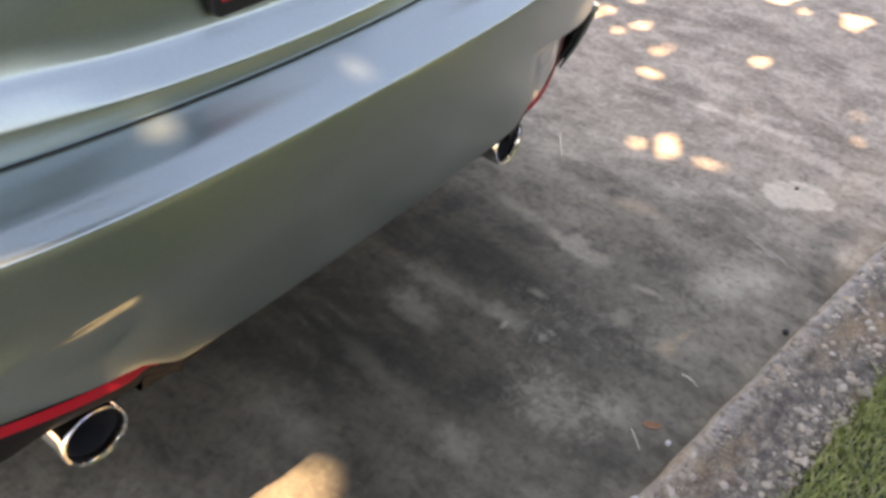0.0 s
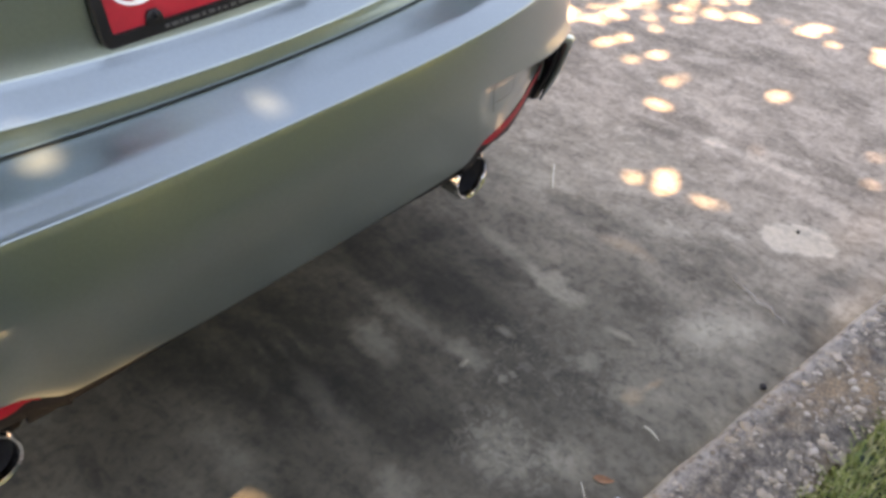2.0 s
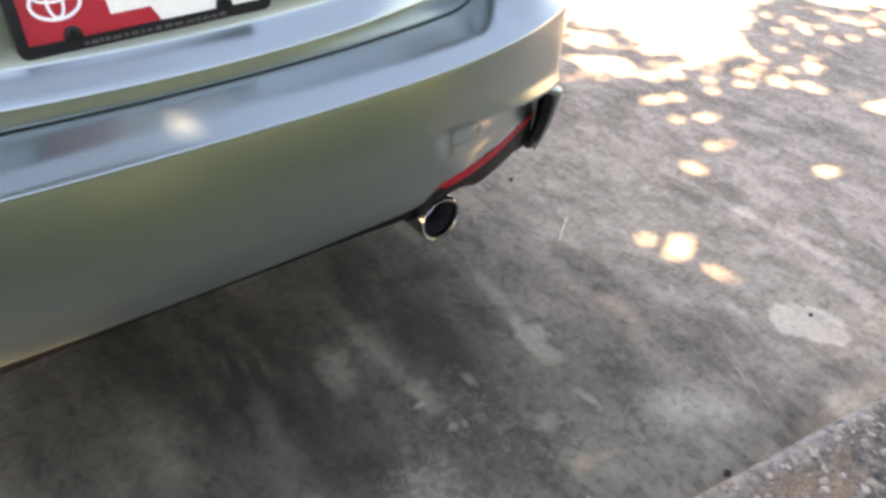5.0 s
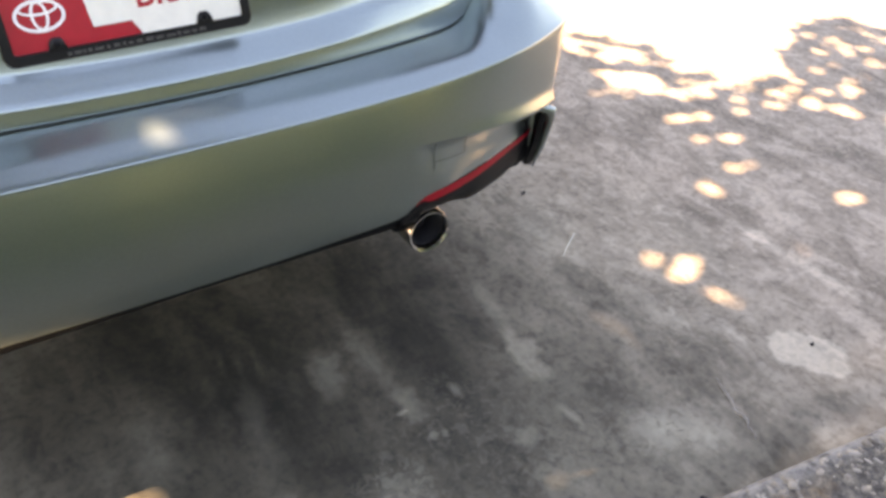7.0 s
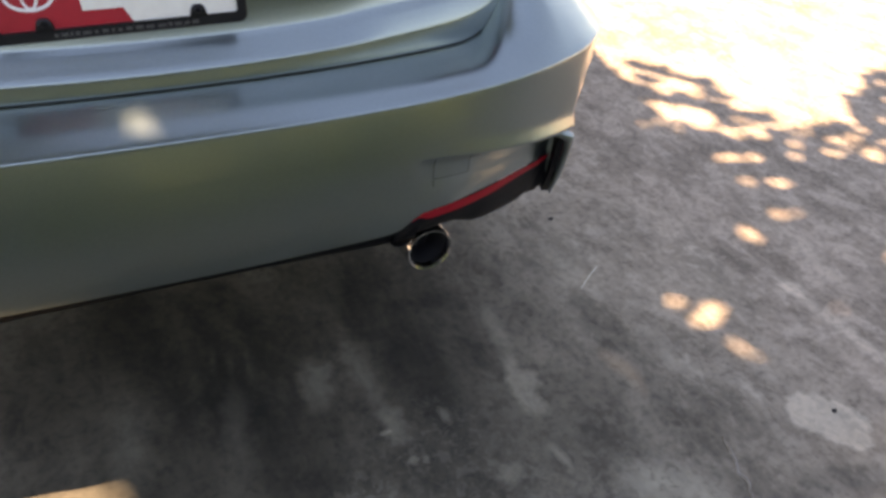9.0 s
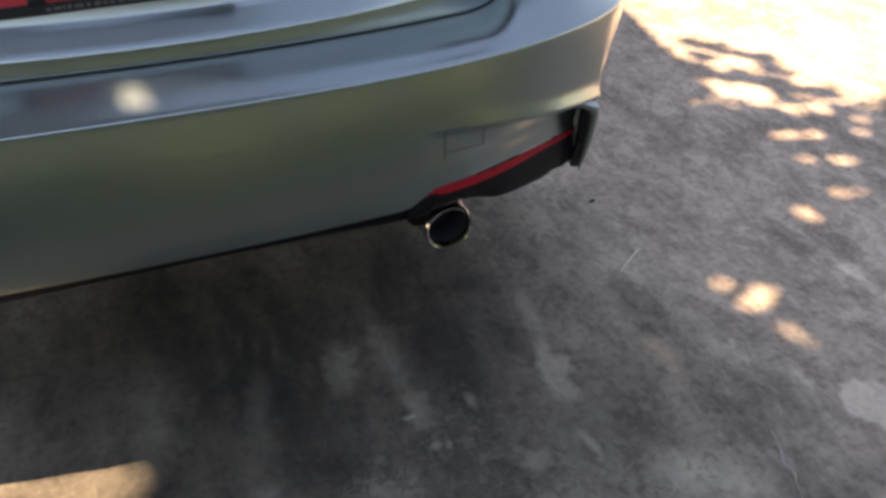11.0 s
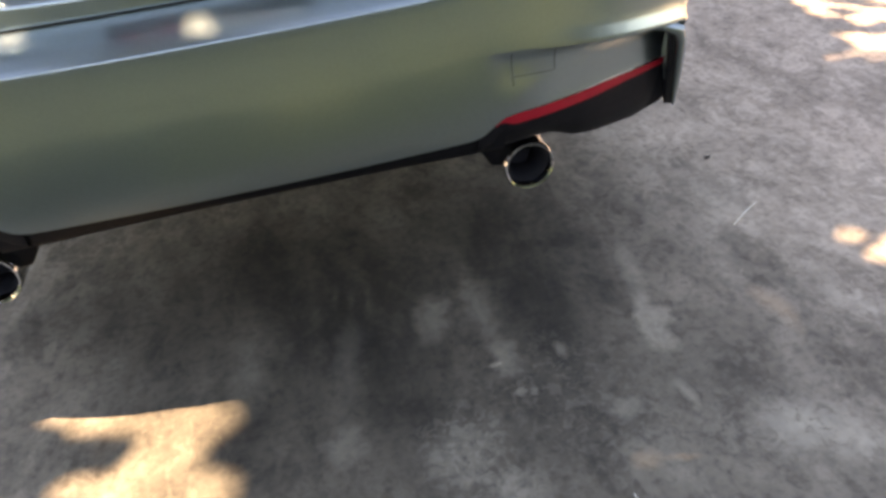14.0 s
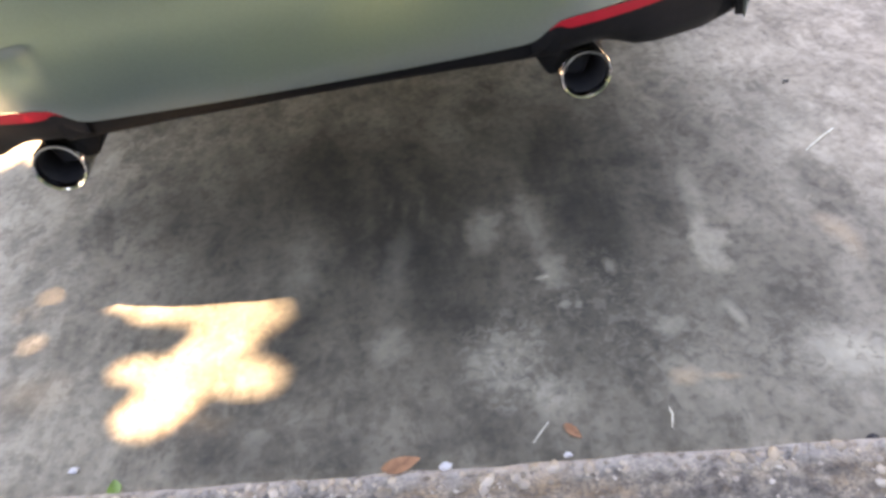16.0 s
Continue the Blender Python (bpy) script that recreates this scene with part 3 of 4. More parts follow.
def stripe_lines(a):
    zl, d = low_edge(a), depth(a)
    h = 0.019 * smooth01(0.375, 0.42, a) * (1 - 0.35 * smooth01(0.55, 0.74, a)) + 0.001
    return [(0.0085 + d, zl - 0.002), (0.008 + d, zl - 0.004), (0.0095 + d, zl - h), (0.016 + d, zl - h - 0.002)]


for side in (-1, 1):
    part("corner_valance", strip(0.35, 0.775, side, corner_lines), BLACK, car, "matte black lower corner panel")
    part("red_stripe", strip(0.38, 0.742, side, stripe_lines), RED, car, "glossy red pinstripe")
    # upright blade at the outer end of the pocket
    bm = prism([(0.0, 0.512), (0.014, 0.522), (0.060, 0.524), (0.16, 0.50), (0.17, 0.355), (0.105, 0.342), (0.078, 0.348), (0.030, 0.43)], "x", -0.008, 0.009, 0.004)
    bmesh.ops.rotate(bm, cent=(0, 0.03, 0.4), matrix=Matrix.Rotation(radians(-24), 3, "Z"), verts=bm.verts)
    bmesh.ops.translate(bm, vec=(0.727, 0.008, 0), verts=bm.verts)
    if side < 0:
        bmesh.ops.scale(bm, vec=(-1, 1, 1), verts=bm.verts)
    part("corner_fin", bm, GLOSS_BLACK, car, "black upright corner fin")
    bm = tube([(-0.075, 0.0, 0.533), (-0.04, -0.010, 0.534), (-0.012, -0.013, 0.531), (0.006, -0.008, 0.522), (0.0105, 0.003, 0.500), (0.0105, 0.015, 0.465), (0.0105, 0.032, 0.425), (0.010, 0.052, 0.385), (0.010, 0.07, 0.35)],
              [0.004, 0.007, 0.009, 0.010, 0.009, 0.008, 0.007, 0.005, 0.002], 12)
    bmesh.ops.rotate(bm, cent=(0, 0.03, 0.4), matrix=Matrix.Rotation(radians(-22), 3, "Z"), verts=bm.verts)
    bmesh.ops.translate(bm, vec=(0.727, 0.008, 0), verts=bm.verts)
    if side < 0:
        bmesh.ops.scale(bm, vec=(-1, 1, 1), verts=bm.verts)
    part("fin_rim", bm, PAINT, car, "rounded silver rim over the corner fin")
    # hooded opening round the pipe
    cx = side * 0.45
    bm = prism([(cx - side * 0.112, 0.425), (cx - side * 0.095, 0.39), (cx - side * 0.058, 0.325), (cx + side * 0.005, 0.318), (cx + side * 0.018, 0.36), (cx + side * 0.03, 0.43)], "y", 0.028, 0.30, 0.006)
    part("exhaust_hood", bm, BLACK, car, "black shroud round the exhaust")
    # exhaust: muffler behind, pipe, tip
    tip = part("exhaust_tip", lathe([(0.0455, 0.16), (0.0455, 0.01), (0.0455, 0.002), (0.0435, -0.002), (0.0395, -0.0005), (0.038, 0.004), (0.0372, 0.05)], (cx, -0.004, 0.331)), CHROME, car, "chrome exhaust tip with a rolled rim")
    part("inner_pipe", lathe([(0.0370, 0.012), (0.0368, 0.06), (0.036, 0.16), (0.0001, 0.161)], (cx, -0.004, 0.331)), SOOT_AND_GAP, tip, "sooty inside of the pipe")
    part("exhaust_pipe", tube([(cx, 0.155, 0.331), (cx, 0.3, 0.34), (cx * 0.9, 0.5, 0.36)], [0.028, 0.028, 0.028]), STEEL, car)

part("muffler", box(-0.5, 0.5, 0.42, 0.66, 0.27, 0.42, 0.05, 4), STEEL, car, "dull steel muffler")
part("underbody", box(-0.60, 0.60, 0.30, 4.25, 0.40, 0.46, 0.01), BLACK, car)

# tow-hook cover: fine joints on the pocket
def square_frame(p0, p1):
    bm = bmesh.new()

    def at(a, f, out):
        zr = table(a, [(0.40, 0.572), (0.72, 0.533)])
        top, bot = zr - 0.004, zr - 0.056
        z = lerp(top, bot, f)
        pr = bumper_rows(where(a))
        ins = table(-z, [(-q, i) for i, q in pr[23:37]])
        return along(where(a), ins - out, z)

    def line(p, q):
        n = 10
        for i in range(n):
            u0 = [lerp(p[k], q[k], i / n) for k in (0, 1)]
            u1 = [lerp(p[k], q[k], (i + 1) / n) for k in (0, 1)]
            dx, df = (0.0011, 0) if p[0] == q[0] else (0, 0.013)
            v = [bm.verts.new(at(u0[0] - dx, u0[1] - df, 0.0012)), bm.verts.new(at(u0[0] + dx, u0[1] + df, 0.0012)),
                 bm.verts.new(at(u1[0] + dx, u1[1] + df, 0.0012)), bm.verts.new(at(u1[0] - dx, u1[1] - df, 0.0012))]
            bm.faces.new(v)

    line(p0, p1)
    return bm


for p0, p1 in (((0.412, 0), (0.412, 1)), ((0.487, 0), (0.487, 0.72)), ((0.414, 0.72), (0.485, 0.72))):
    part("tow_cover_joint", square_frame(p0, p1), JOINT, car, "fine joint of the tow-hook cover", smooth=False)


# ---- trunk lid ----
def trunk_rows(x):
    a = abs(x)
    base = lid_base(a)
    r = 1 - smooth01(0.265, 0.38, a)
    lip = 0.7265 + 0.06 * a * a
    rise = lid_rise(a)                             # the lower corner curves upward
    side = [(0.055, 0.706), (0.006, 0.7003), (0.0012, 0.7008), (-0.0003, 0.7024), (-0.0006, 0.7060), (-0.0006, lip - 0.0050), (-0.0003, lip - 0.002), (0.0008, lip + 0.001), (0.0026, lip + 0.005), (0.006, lip + 0.012),
            (0.0125, lip + 0.024), (0.017, lip + 0.030), (0.0225, lip + 0.0345), (0.0265, lip + 0.041), (0.029, lip + 0.072), (0.036, 0.88), (0.05, 0.94), (0.05, 0.965), (0.045, 0.985)]
    recess = [(0.055, 0.706), (0.006, 0.7003), (0.0012, 0.7008), (-0.0003, 0.7024), (-0.0006, 0.7060), (-0.0006, lip - 0.0050), (-0.0004, lip - 0.0022), (0.0003, lip - 0.0006), (0.0018, lip + 0.0012), (0.008, lip + 0.0066),
              (0.017, lip + 0.0147), (0.026, lip + 0.0228), (0.033, lip + 0.0290), (0.0350, lip + 0.0330), (0.037, lip + 0.072), (0.040, 0.88), (0.043, 0.94), (0.043, 0.965), (0.045, 0.985)]
    rows = [(lerp(p, u, r), lerp(q, v, r)) for (p, q), (u, v) in zip(side, recess)] + [(0.052, 1.03), (0.08, 1.06), (0.13, 1.075), (0.30, 1.085), (0.55, 1.085)]
    return [(x, base + dy, z + 0.008 + rise * min(1.0, max(0.0, 1 - (z - 0.70) / (0.16 + max(rise, 0) * 0.6)))) for dy, z in rows]


xs = sorted([-0.56 + 0.0112 * i for i in range(101)] + [q * (0.5645 + 0.003 * i) for i in range(16) for q in (-1, 1)] + [-0.6115, 0.6115])
bm = thick(grid([trunk_rows(x) for x in xs]), 0.012)
lid = part("trunk_lid", bm, PAINT, car, "silver trunk lid with a recess for the plate", sharp=50)
# dark tube put in for the shade of the lid's shut gap
part("shut_line", tube([(x, lid_base(abs(x)) + 0.0010, 0.7080 + lid_rise(abs(x))) for x in xs], [0.0006] * len(xs), 8), SOOT_AND_GAP, lid, "dark shut line round the lid")


# ---- licence plate in its frame ----
plate = empty("license_plate", (-0.015, 0.029, 0.863))
tagged(plate, "red and cream dealer plate in a black plastic frame", "plate")
plate.rotation_euler = (radians(-8), radians(-2.0), radians(-2.5))


def rounded(w, h, r, n=6):
    pts = []
    for cx, cz, a0 in ((w - r, h - r, 0), (-w + r, h - r, 90), (-w + r, -h + r, 180), (w - r, -h + r, 270)):
        pts += [(cx + r * math.cos(radians(a0 + 90 * k / n)), cz + r * math.sin(radians(a0 + 90 * k / n))) for k in range(n + 1)]
    return pts


def frame_ring(outer, inner, y0, y1):
    return grid([[(a, y, b) for a, b in pts] for pts, y in ((outer, y1), (outer, y0 + 0.002), ([(a * 0.992, b * 0.985) for a, b in outer], y0), (inner, y0), (inner, y1))], True)


part("plate_frame", frame_ring(rounded(0.1585, 0.080, 0.012), rounded(0.1455, 0.0655, 0.004), -0.006, 0.004), GLOSS_BLACK, plate, "black plastic plate frame", sharp=35)
part("plate_panel", prism(rounded(0.150, 0.072, 0.004), "y", -0.001, 0.001), PLATE_RED, plate, "red printed plate", smooth=False)
part("cream_field", prism([(-0.058, 0.066), (-0.046, -0.0465), (0.002, -0.0465), (0.012, -0.0655), (0.1455, -0.0655), (0.1455, 0.066)], "y", -0.0022, -0.0011), PLATE_CREAM, plate, "cream printed field", smooth=False)
part("mount_pad", box(-0.08, 0.08, 0.001, 0.026, -0.05, 0.05, 0.004), BLACK, plate)


def oval_ring(cx, cz, rx, rz, w, y, n=48):
    return grid([[(cx + (rx - q) * math.cos(2 * math.pi * k / n), y, cz + (rz - q) * math.sin(2 * math.pi * k / n)) for k in range(n)] for q in (0, w)], True)


emblem = part("emblem", oval_ring(-0.104, -0.022, 0.030, 0.0205, 0.0042, -0.0024), WHITE, plate, "white oval emblem", smooth=False)
part("emblem_oval", oval_ring(-0.104, -0.022, 0.0105, 0.0185, 0.0036, -0.0026), WHITE, emblem, smooth=False)
part("emblem_oval", oval_ring(-0.104, -0.0125, 0.0235, 0.0095, 0.0034, -0.0028), WHITE, emblem, smooth=False)


def lettering(name, body, size, x, z, mat, parent, y):
    cu = bpy.data.curves.new(name, "FONT")
    cu.body, cu.size, cu.extrude, cu.offset = body, size, 0.0003, 0.0012
    cu.align_x = "CENTER"
    tmp = new(name, cu)
    me = bpy.data.meshes.new_from_object(tmp.evaluated_get(bpy.context.evaluated_depsgraph_get()))
    bpy.data.objects.remove(tmp)
    me.transform(Matrix.Translation((x, y, z)) @ Matrix.Rotation(radians(90), 4, "X"))
    me.materials.clear()
    me.materials.append(mat)
    ob = new(name, me)
    ob.parent = parent
    return ob


lettering("lettering", "DRIVE", 0.034, 0.058, -0.031, PLATE_RED, plate, -0.0028)
part("print_bar", box(-0.146, -0.075, -0.0024, -0.0015, 0.006, 0.012), WHITE, plate, smooth=False)
# raised tabs over the plate's lower screws, and the unreadable line on the frame
for x in (-0.094, 0.094):
    tab = part("screw_tab", prism([(x - 0.012, -0.068), (x + 0.012, -0.068), (x + 0.009, -0.056), (x + 0.005, -0.051), (x - 0.005, -0.051), (x - 0.009, -0.056)], "y", -0.0062, 0.0, 0.001), GLOSS_BLACK, plate)
    part("screw", lathe([(0.0001, -0.0085), (0.003, -0.0083), (0.0042, -0.0066), (0.0044, -0.005)], (x, 0, -0.058), 16), BLACK, tab)
rng = random.Random(3)
x = -0.085
while x < 0.085:
    w = rng.uniform(0.003, 0.012)
    h = rng.uniform(0.0032, 0.0048)
    part("print_bar", box(x, x + w, -0.0068, -0.0056, -0.0752, -0.0752 + h), GREY_PRINT, plate, smooth=False)
    x += w + rng.uniform(0.002, 0.005)


# ---- the rest of the body ----
def body_sections():
    """Half-sections from tail to nose: (y, half-width, shoulder height)."""
    return [(0.30, 0.800, 0.97), (0.45, 0.845, 0.985), (0.62, 0.868, 0.985)] + [(0.62 + 0.06 * i, 0.888, 0.98 - 0.0006 * i) for i in range(1, 60)] + [(4.25, 0.84, 0.86), (4.42, 0.74, 0.78), (4.52, 0.55, 0.68)]


WHEELS = [(1.02, 0.335), (3.72, 0.335)]


def sill(y):
    z = 0.24
    for wy, r in WHEELS:
        d = abs(y - wy)
        if d < 0.40:
            z = max(z, 0.335 + math.sqrt(0.40 ** 2 - d * d))
    return z if y > 0.62 else max(z, 0.42)


for side in (-1, 1):
    rows = []
    for y, w, sh in body_sections():
        b = sill(y)
        rows.append([(side * (w - 0.03), y, b), (side * w, y, max(b + 0.01, 0.40)), (side * w, y, max(b + 0.02, 0.60)), (side * (w - 0.012), y, max(b + 0.03, 0.78)), (side * (w - 0.04), y, sh - 0.015), (side * (w - 0.075), y, sh)])
    part("side_panel", grid(rows), PAINT, car, "silver painted side panel")
    # tail lamp
    rows = [[along(side * lerp(6.0, 11.6, i / 24), 0.115 + 0.05 * k, 0.885 + 0.11 * k) for k in (0, 0.4, 0.8, 1.0)] for i in range(25)]
    part("tail_lamp", grid(rows), LAMP_RED, car, "red tail lamp lens")
    # side glass
    part("side_window", grid([[(side * 0.812, 1.15, 0.985), (side * 0.812, 2.2, 0.965), (side * 0.80, 3.05, 0.955)], [(side * 0.66, 1.50, 1.36), (side * 0.64, 2.1, 1.41), (side * 0.66, 2.55, 1.36)]]), GLASS, car, "dark side window")
    for wy, r in WHEELS:
        wheel = empty("wheel", (side * 0.80, wy, r * 0.945))
        wheel.parent = car
        turn = Matrix.Rotation(radians(90 * side), 3, "Z")
        for nm, prof, mat in (("tyre", [(0.215, -0.1), (0.30, -0.105), (0.317, -0.085), (0.317, 0.085), (0.30, 0.105), (0.215, 0.1), (0.215, -0.1)], RUBBER), ("rim", [(0.213, 0.09), (0.21, -0.085), (0.195, -0.06), (0.08, -0.055), (0.03, -0.075), (0.0001, -0.075)], ALLOY)):
            bm = lathe(prof, (0, 0, 0), 48)
            bmesh.ops.rotate(bm, cent=(0, 0, 0), matrix=turn, verts=bm.verts)
            part(nm, bm, mat, wheel)

sec = body_sections()
part("deck_and_hood", grid([[(s * (w - 0.075) * f, y, sh + 0.09 * (1 - f * f)) for s, f in ((-1, 1), (-1, 0.7), (-1, 0.35), (1, 0), (1, 0.35), (1, 0.7), (1, 1))] for y, w, sh in sec if y > 0.5]), PAINT, car, "silver hood and rear deck")
part("roof", grid([[(s * w * f, y, z - 0.05 * f * f) for s, f in ((-1, 1), (-1, 0.6), (1, 0), (1, 0.6), (1, 1))] for y, w, z in ((1.38, 0.60, 1.40), (1.6, 0.64, 1.44), (2.0, 0.65, 1.465), (2.4, 0.65, 1.45), (2.62, 0.62, 1.41))]), PAINT, car, "silver roof")
part("rear_window", grid([[(s * 0.70, 0.80, 1.06), (s * 0.60, 1.38, 1.36)] for s in (-1, -0.5, 0, 0.5, 1)]), GLASS, car, "dark rear window")
part("windscreen", grid([[(s * 0.72, 3.35, 1.02), (s * 0.62, 2.62, 1.37)] for s in (-1, -0.5, 0, 0.5, 1)]), GLASS, car, "dark windscreen")
for side in (-1, 1):
    part("rear_pillar", grid([[(side * 0.81, 0.75, 0.99), (side * 0.70, 1.30, 1.32), (side * 0.61, 1.42, 1.37)], [(side * 0.81, 1.2, 0.985), (side * 0.70, 1.50, 1.33), (side * 0.62, 1.60, 1.40)]]), PAINT, car)
part("front_bumper", grid([[(s * (0.88 if k < 3 else 0.80), 4.2, z), (s * 0.78, 4.42, z), (s * 0.5, 4.56 - 0.02 * k, z), (0, 4.60 - 0.02 * k, z)] for s in (-1, 1) for k, z in enumerate((0.25, 0.4, 0.55, 0.68))][:4]), PAINT, car)
part("front_bumper", grid([[(0.88 if k < 3 else 0.80, 4.2, z), (0.78, 4.42, z), (0.5, 4.56 - 0.02 * k, z), (0, 4.60 - 0.02 * k, z)] for k, z in enumerate((0.25, 0.4, 0.55, 0.68))]), PAINT, car)


# ---- tree whose crown shades the driveway ----
# openings in the crown, named by where their sunlight meets the ground: u, v, radius
FLECKS = [(1.137, 0.000, .020), (1.150, -0.075, .027), (1.188, -0.062, .017), (1.220, -0.052, .022), (1.165, -0.173, .023), (1.198, -0.224, .016), (1.522, 0.166, .030),
          (1.835, -0.068, .027), (1.875, -0.075, .021), (1.594, -0.083, .015), (1.523, -0.161, .016), (1.950, -0.178, .016), (1.577, -0.450, .018), (1.724, -0.416, .014), (1.563, -0.321, .013),
          (1.79, 0.512, .030), (1.84, 0.492, .030), (1.735, 0.528, .020), (1.800, 0.348, .024), (1.835, 0.335, .018), (1.72, 0.388, .018), (1.69, 0.213, .020), (1.74, 0.200, .018), (2.406, 0.071, .042), (2.46, 0.05, .034), (2.351, -0.035, .022),
          (2.369, -0.198, .04), (2.43, -0.22, .04), (2.163, -0.038, .017), (2.038, -0.060, .018), (1.891, 0.664, .034), (1.978, 0.640, .030), (1.975, 0.60, .022), (2.329, 0.312, .030), (2.337, 0.261, .024), (2.495, 0.384, .022),
          (2.127, 0.439, .018), (1.943, 0.178, .012), (2.0, 0.46, .016), (2.05, 0.52, .018), (1.63, 0.79, .014), (1.69, 0.785, .016),
          (-0.618, 0.080, .017), (-0.660, 0.030, .017), (-0.635, -0.056, .017), (-0.500, -0.192, .013), (-0.382, -0.100, .016), (0.252, -0.016, .023), (0.008, 0.034, .023)]
# wide openings: u, v, half-lengths, turned along the kerb
WIDE = [(-0.232, -0.075, .086, .048), (-0.36, -0.032, .09, .018), (-0.455, 0.022, .045, .015), (-0.270, -0.155, .058, .060), (-0.330, -0.215, .068, .046), (-0.372, -0.275, .046, .045), (-0.205, -0.238, .050, .032),
        (-0.428, -0.170, .018, .016)]
# sprays of leaves that reach out into the sun: ends and half-width of their shade
SPRAYS = [(1.90, 1.25, 2.04, 1.05, .035), (1.70, 1.08, 1.80, 0.95, .05), (1.78, 0.95, 1.94, 0.86, .045), (2.04, 1.05, 2.08, 0.96, .03), (1.94, 0.82, 2.14, 0.68, .035), (2.0, 0.93, 2.06, 0.87, .02), (1.84, 1.12, 1.90, 1.06, .02)]


def tree():
    rng = random.Random(21)
    cell, u0, v0, u1, v1 = 0.0125, -1.4, -1.75, 3.7, 2.1
    nu, nv = int((u1 - u0) / cell), int((v1 - v0) / cell)
    uu, vv = np.meshgrid(u0 + cell * (np.arange(nu) + 0.5), v0 + cell * (np.arange(nv) + 0.5), indexing="ij")
    edge = np.interp(uu, [-3.0, -0.5, -0.45, 1.70, 1.74, 1.90, 1.93, 2.0, 2.1, 2.2, 2.25, 2.41, 2.5, 2.76, 2.94, 3.1, 3.2, 4.0], [0.66, 0.66, 0.5, 0.5, 0.74, 0.70, 0.80, 0.80, 0.685, 0.555, 0.585, 0.58, 0.70, 0.83, 0.91, 0.83, 0.62, 0.5])
    edge = edge + 0.02 * np.sin(uu * 23) + 0.02 * np.sin(uu * 57 + 1) + 0.015 * np.sin(uu * 131 + 2)
    # second term: straight-edged leaf cover put in for an unidentified shade caster
    need = (vv < edge) | ((uu > 0.62) & (uu < 1.775 + 0.154 * (vv - 1.125)))
    spray = np.random.RandomState(3)
    for a, b, p, q, w in SPRAYS:
        for _ in range(12):
            f = spray.uniform(0, 1)
            r = w * spray.uniform(0.3, 0.75)
            need |= (uu - lerp(a, p, f) - spray.normal(0, w * 0.6)) ** 2 + (vv - lerp(b, q, f) - spray.normal(0, w * 0.6)) ** 2 < r * r
    step = cell / 3
    hu, hv = np.meshgrid(u0 + step * (np.arange(nu * 3) + 0.5), v0 + step * (np.arange(nv * 3) + 0.5), indexing="ij")
    hole = np.zeros(hu.shape, bool)
    bits = np.random.RandomState(12)
    for u, v, r in FLECKS:
        for k, far in ((0.48, 0.0), (0.34, 0.55), (0.32, 0.75)):
            a = bits.uniform(0, 6.28)
            hole |= (hu - u - far * r * math.cos(a)) ** 2 + (hv - v - far * r * math.sin(a)) ** 2 < (k * r) ** 2
    for u, v, ru, rv in WIDE:
        p, q = (hu - u) * 0.966 - (hv - v) * 0.259, (hu - u) * 0.259 + (hv - v) * 0.966
        hole |= (p / ru) ** 2 + (q / rv) ** 2 < 1
    # thin, broken leaf cover along the sunny border
    gap = np.random.RandomState(7)
    for _ in range(110):
        u = gap.uniform(1.9, 3.6)
        v = np.interp(u, [1.9, 2.1, 2.2, 2.41, 2.76, 2.94, 3.2], [0.78, 0.66, 0.53, 0.55, 0.80, 0.88, 0.6]) - abs(gap.normal(0, 0.12 if u < 2.4 else 0.26))
        r = gap.uniform(0.004, 0.014)
        for _ in range(3):
            hole |= (hu - u - gap.normal(0, r * 0.8)) ** 2 + (hv - v - gap.normal(0, r * 0.8)) ** 2 < (r * gap.uniform(0.4, 0.9)) ** 2
    lobe = 0.08 * np.sin(uu * 5.1 + 0.6) + 0.06 * np.sin(uu * 11.3) + 0.03 * np.sin(uu * 29 + vv * 7)
    need &= vv > v0 + 0.66 + lobe
    lobe = 0.14 * np.sin(vv * 5.7 + 1.0) + 0.09 * np.sin(vv * 13.0) + 0.05 * np.sin(vv * 31 + uu * 9)
    need &= (uu > u0 + 0.28 + lobe) & (uu < u1 - 0.28 + lobe)
    need &= ~hole.reshape(nu, 3, nv, 3).any(axis=(1, 3))
    cover = np.zeros_like(need)
    shape = [(-1, 0), (-0.45, 0.85), (0.35, 0.8), (1, 0), (0.35, -0.8), (-0.45, -0.85)]
    verts, faces = [], []
    side = sun_dir.cross(Vector((0, 1, 0))).normalized()
    up = sun_dir.cross(side).normalized()

    def leaf(u, v):
        z = rng.uniform(3.5, 4.1) if abs(u - 0.14) < 0.26 and abs(v) < 0.2 else rng.uniform(5.2, 6.2)
        lon, wid = rng.uniform(0.036, 0.06), rng.uniform(0.022, 0.034)
        small = z < 4.2 or (u > 1.6 and v > 0.4)
        if small:
            lon, wid = lon * 0.55, wid * 0.55
        spin, t1, t2 = rng.uniform(0, 6.28), rng.gauss(0, 0.4), rng.gauss(0, 0.4)
        n = (sun_dir + t1 * side + t2 * up).normalized()
        e = (side * math.cos(spin) + up * math.sin(spin))
        e = (e - n * e.dot(n)).normalized()
        f = n.cross(e)
        c = Vector((u - SUN_SHIFT[0] * z, v - SUN_SHIFT[1] * z, z))
        pts = [c + e * (lon * a) + f * (wid * b) - n * (0.006 * (abs(b) - a * a)) for a, b in shape]
        mids = [(a + b) / 2 for a, b in zip(pts, pts[1:] + pts[:1])]
        ring = pts + mids
        for p in ring + [c] + [lerp(c, q, 0.5) for q in ring]:
            i = int((p.x + SUN_SHIFT[0] * p.z - u0) / step)
            j = int((p.y + SUN_SHIFT[1] * p.z - v0) / step)
